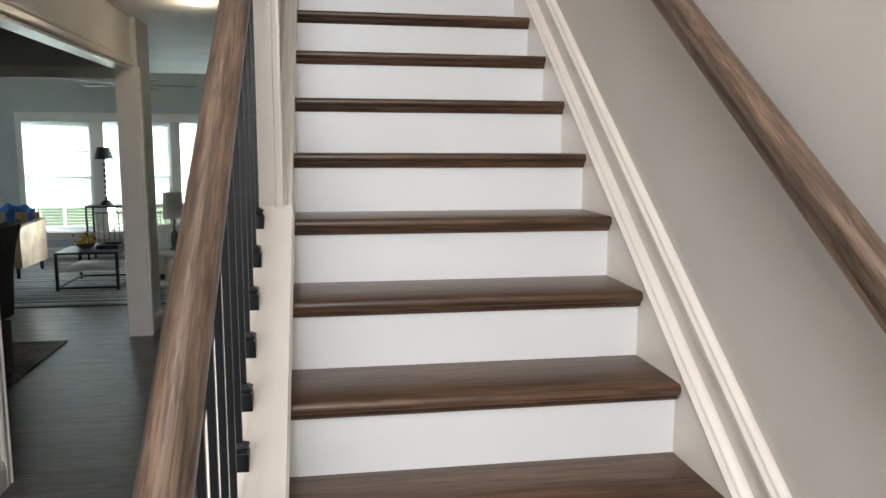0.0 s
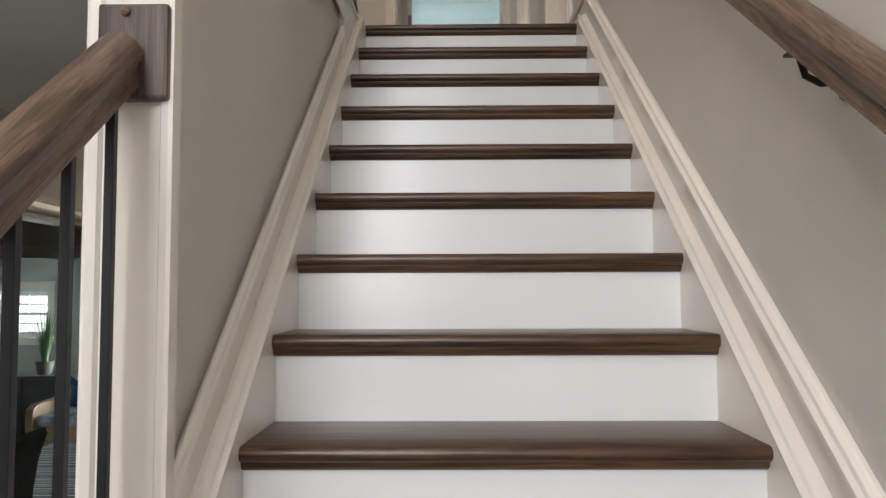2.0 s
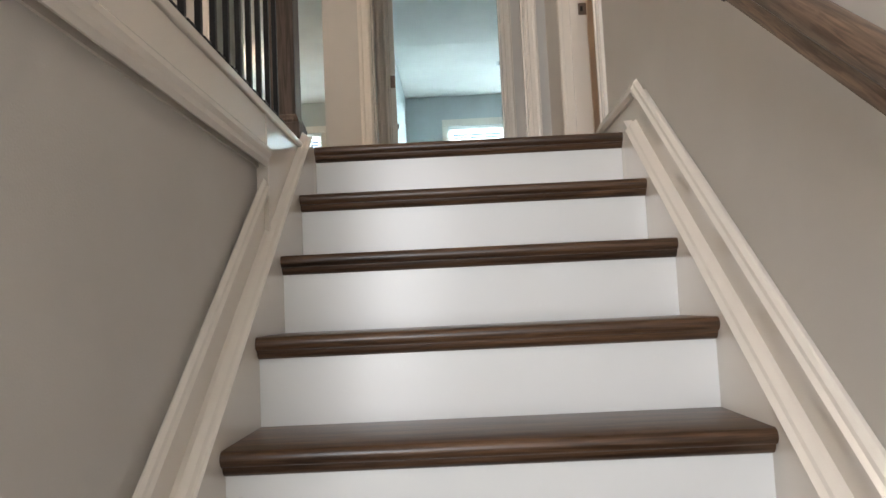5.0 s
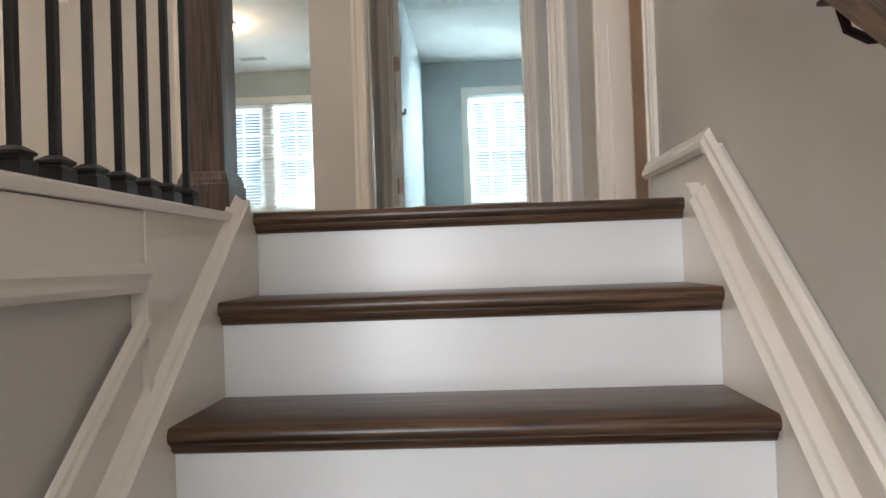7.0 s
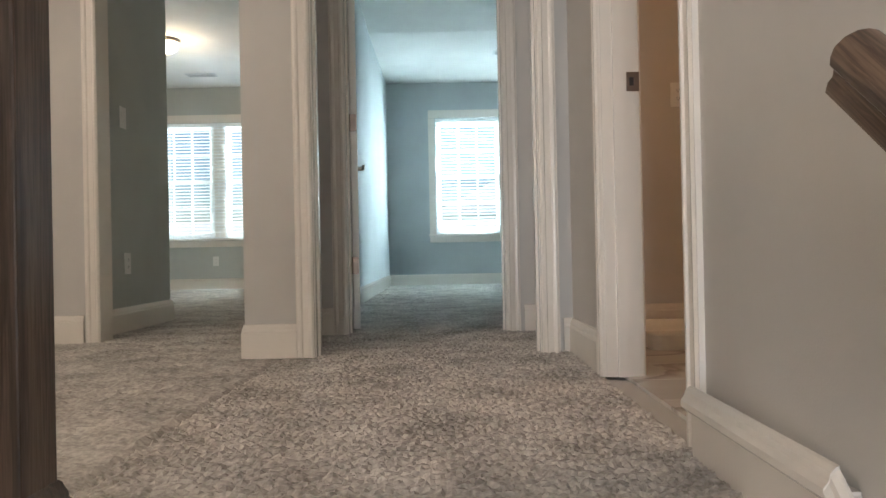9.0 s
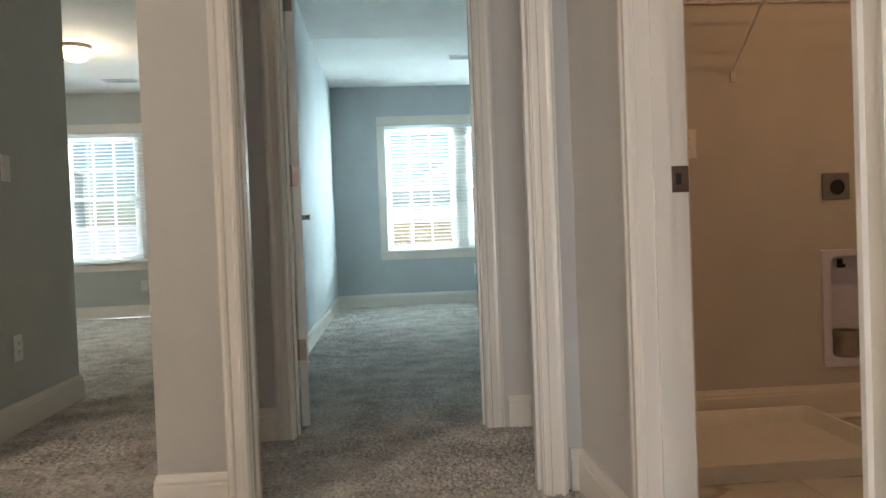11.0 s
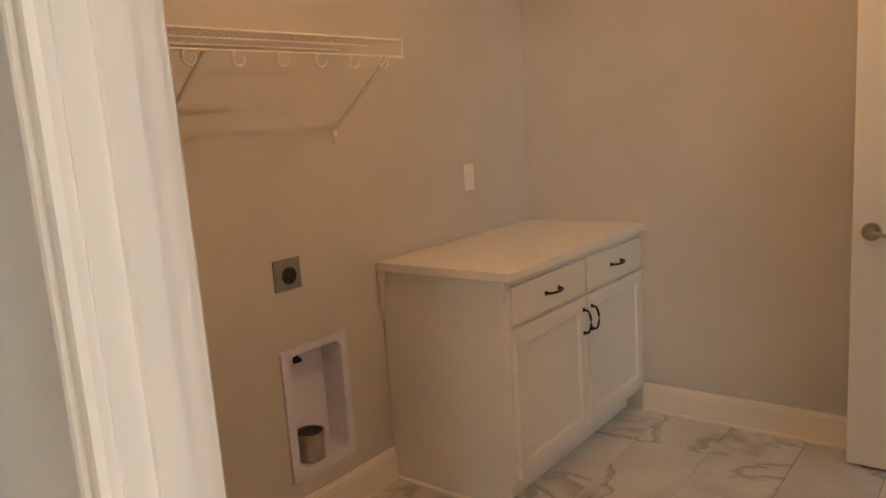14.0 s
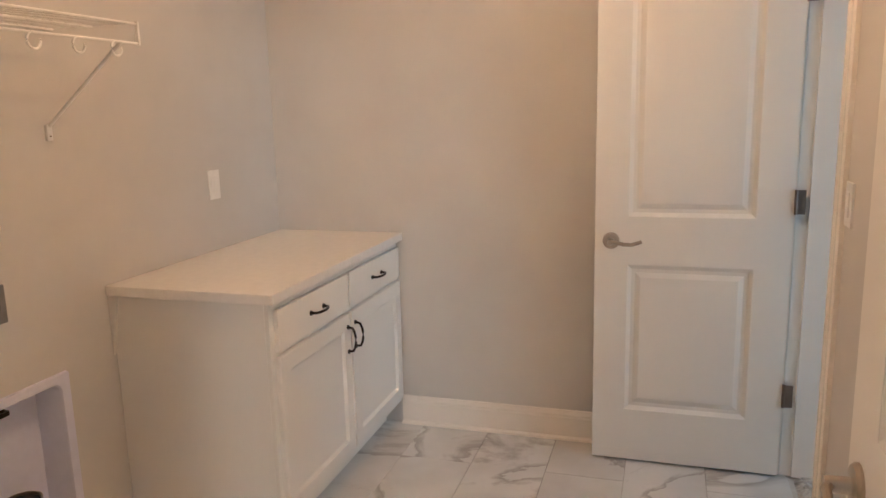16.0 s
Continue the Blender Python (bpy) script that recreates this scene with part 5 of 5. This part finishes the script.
part("shade", bm, M_LINEN, drum, "white fabric drum shade", True)
sofa = thing("sofa", (-1.35, 5.2, GROUND + 0.011), "pale linen sofa beside the window", "sofa")
part("seat", boxed(-0.40, 0.40, -0.80, 0.55, 0.12, 0.45, bevel=0.03), M_LINEN, sofa, "", True)
part("backrest", boxed(0.25, 0.48, -0.80, 0.55, 0.12, 0.86, bevel=0.04), M_LINEN, sofa, "", True)
for yy in (-0.95, 0.55):
    part("armrest", boxed(-0.42, 0.45, yy, yy + 0.15, 0.06, 0.62, bevel=0.03), M_LINEN, sofa, "", True)
for x in (-0.36, 0.38):
    for yy in (-0.88, 0.62):
        part("foot", boxed(x - 0.02, x + 0.02, yy - 0.02, yy + 0.02, 0.0, 0.13), M_CHEST, sofa)

chest = thing("side_cabinet", (-4.75, 5.85, GROUND), "black wooden side cabinet against the wall", "cabinet")
part("body", boxed(-0.42, 0.42, -0.22, 0.22, 0.06, 0.78, bevel=0.004), M_CHEST, chest)
for x in (-0.40, 0.015):
    part("door", boxed(x, x + 0.385, -0.236, -0.221, 0.09, 0.75, bevel=0.003), M_CHEST, chest)
for x in (-0.38, 0.38):
    for yy in (-0.18, 0.18):
        part("foot", boxed(x - 0.025, x + 0.025, yy - 0.025, yy + 0.025, 0, 0.06), M_CHEST, chest)
plant = thing("potted_plant", (-4.62, 5.85, GROUND + 0.78), "tall grassy green plant in a dark pot", "plant")
bm = bmesh.new()
turned(bm, [(0.08, 0), (0.11, 0.16), (0.10, 0.16), (0.08, 0.13)], None, 18)
part("pot", bm, M_CLAY, plant, "", True)
bm = bmesh.new()
rng = random.Random(3)
for k in range(70):
    a, lean, h = rng.uniform(0, 6.28), rng.uniform(0.02, 0.22), rng.uniform(0.35, 0.72)
    d, s = Vector((math.cos(a), math.sin(a), 0)), Vector((-math.sin(a), math.cos(a), 0))
    prev = None
    for q in range(5):
        f = q / 4
        c = d * (0.03 + lean * f * f) + Vector((0, 0, 0.12 + h * f))
        wv = 0.009 * (1 - f) + 0.001
        cur = (bm.verts.new(c - s * wv), bm.verts.new(c + s * wv))
        if prev:
            bm.faces.new((prev[0], prev[1], cur[1], cur[0]))
        prev = cur
part("leaves", bm, M_LEAF, plant)

fan = thing("ceiling_fan", (-2.05, 4.9, LOW_CEIL), "ceiling fan with thin grey blades at rest", "ceiling fan")
bm = bmesh.new()
turned(bm, [(0.06, 0), (0.06, -0.04), (0.015, -0.06), (0.015, -0.20), (0.09, -0.22), (0.10, -0.30), (0.07, -0.34)], None, 20)
part("motor", bm, M_PANEL, fan, "", True)
bm = bmesh.new()
turned(bm, [(0.09, -0.335), (0.08, -0.37), (0.03, -0.39), (0.0, -0.392)], None, 20)
part("light_bowl", bm, M_PLASTIC, fan, "white glass bowl", True)
blade = bmesh.new()
box(blade, 0.10, 0.68, -0.055, 0.055, -0.272, -0.264, bevel=0.003)
blade = mesh_from("blade", blade, plain("weathered_grey_blade", (0.16, 0.15, 0.14), 0.6))
for k in range(5):
    ob = new("blade", blade)
    ob.parent, ob.rotation_euler = fan, (radians(6), 0, radians(8 + 72 * k))

# ---- outdoors ----
M_GRASS = cloth("mown_lawn", (0.07, 0.10, 0.04), (0.14, 0.18, 0.08), 9.0)
M_FENCE = wood("tan_fence_board", (0.46, 0.34, 0.20), (0.64, 0.50, 0.33), "Z", 0.8)
M_SIDING = plain("pale_house_siding", (0.78, 0.78, 0.76), 0.7)
M_ROOF = plain("grey_roof_shingle", (0.50, 0.51, 0.53), 0.9, 0, 0.12, 8.0)
gy = [-400, -7.3, 8.6, 14, 16, 20, 24, 30, 500]
gz = [GROUND - 0.25, GROUND - 0.25, GROUND - 0.25, -2.9, -2.2, -0.7, 0.15, 0.3, 0.3]
bm = bmesh.new()
prev = None
for y, z in zip(gy, gz):
    cur = (bm.verts.new((-400, y, z)), bm.verts.new((400, y, z)))
    if prev:
        bm.faces.new((prev[0], prev[1], cur[1], cur[0]))
    prev = cur
tagged(part("ground", bm, M_GRASS), "green lawn rising to a bank behind the house", "ground", kind="structure")
fence = thing("board_fence", (2.0, 24.5, 0.15), "tan wooden board fence along the top of the bank", "fence")
board = mesh_from("board", boxed(0.004, 0.156, -0.01, 0.01, 0.02, 1.0), M_FENCE)
for k in range(150):
    ob = new("board", board)
    ob.parent, ob.location = fence, (-12.0 + 0.16 * k, 0, 0)
for z in (0.2, 0.75):
    part("rail", boxed(-12, 12, 0.012, 0.05, z, z + 0.08), M_FENCE, fence)


def house(x, y, w, d, h, label):
    t = thing("neighbour_house", (x, y, 0.3), label, "house", "houses beyond the fence")
    part("wall", boxed(-w / 2, w / 2, -d / 2, d / 2, -0.5, h), M_SIDING, t)
    bm = bmesh.new()
    prism(bm, [(-w / 2 - 0.4, h), (w / 2 + 0.4, h), (0, h + w * 0.28)], "Y", -d / 2 - 0.4, d / 2 + 0.4)
    part("roof", bm, M_ROOF, t)
    for wx in (-w * 0.28, w * 0.28):
        for wz in (1.0, 3.6):
            if wz + 1.3 < h:
                part("window", boxed(wx - 0.5, wx + 0.5, -d / 2 - 0.05, -d / 2 - 0.01, wz, wz + 1.3), M_PANEL, t)


house(5.5, 60, 11, 10, 3.0, "pale two-gabled house with a grey roof beyond the fence")
garden = thing("garden_house", (-8.8, 17.0, -2.95), "pale sided house close behind the back lawn", "house", "houses beyond the fence")
part("wall", boxed(-6.0, 6.0, -3.0, 3.0, -0.3, 3.0), M_SIDING, garden)
part("roof", prismed([(-3.3, 3.0), (3.3, 3.0), (0, 4.2)], "X", -6.3, 6.3), M_ROOF, garden)
for k in range(14):
    part("lap_board", boxed(-6.0, 6.0, -3.012, -3.0, -0.05 + 0.21 * k, -0.05 + 0.21 * k + 0.19), M_SIDING, garden)
house(-9.0, 60, 11, 10, 5.4, "tall pale house with a grey roof beyond the fence")
house(-26.0, 46, 12, 10, 5.2, "tall pale house with a grey roof beyond the fence")
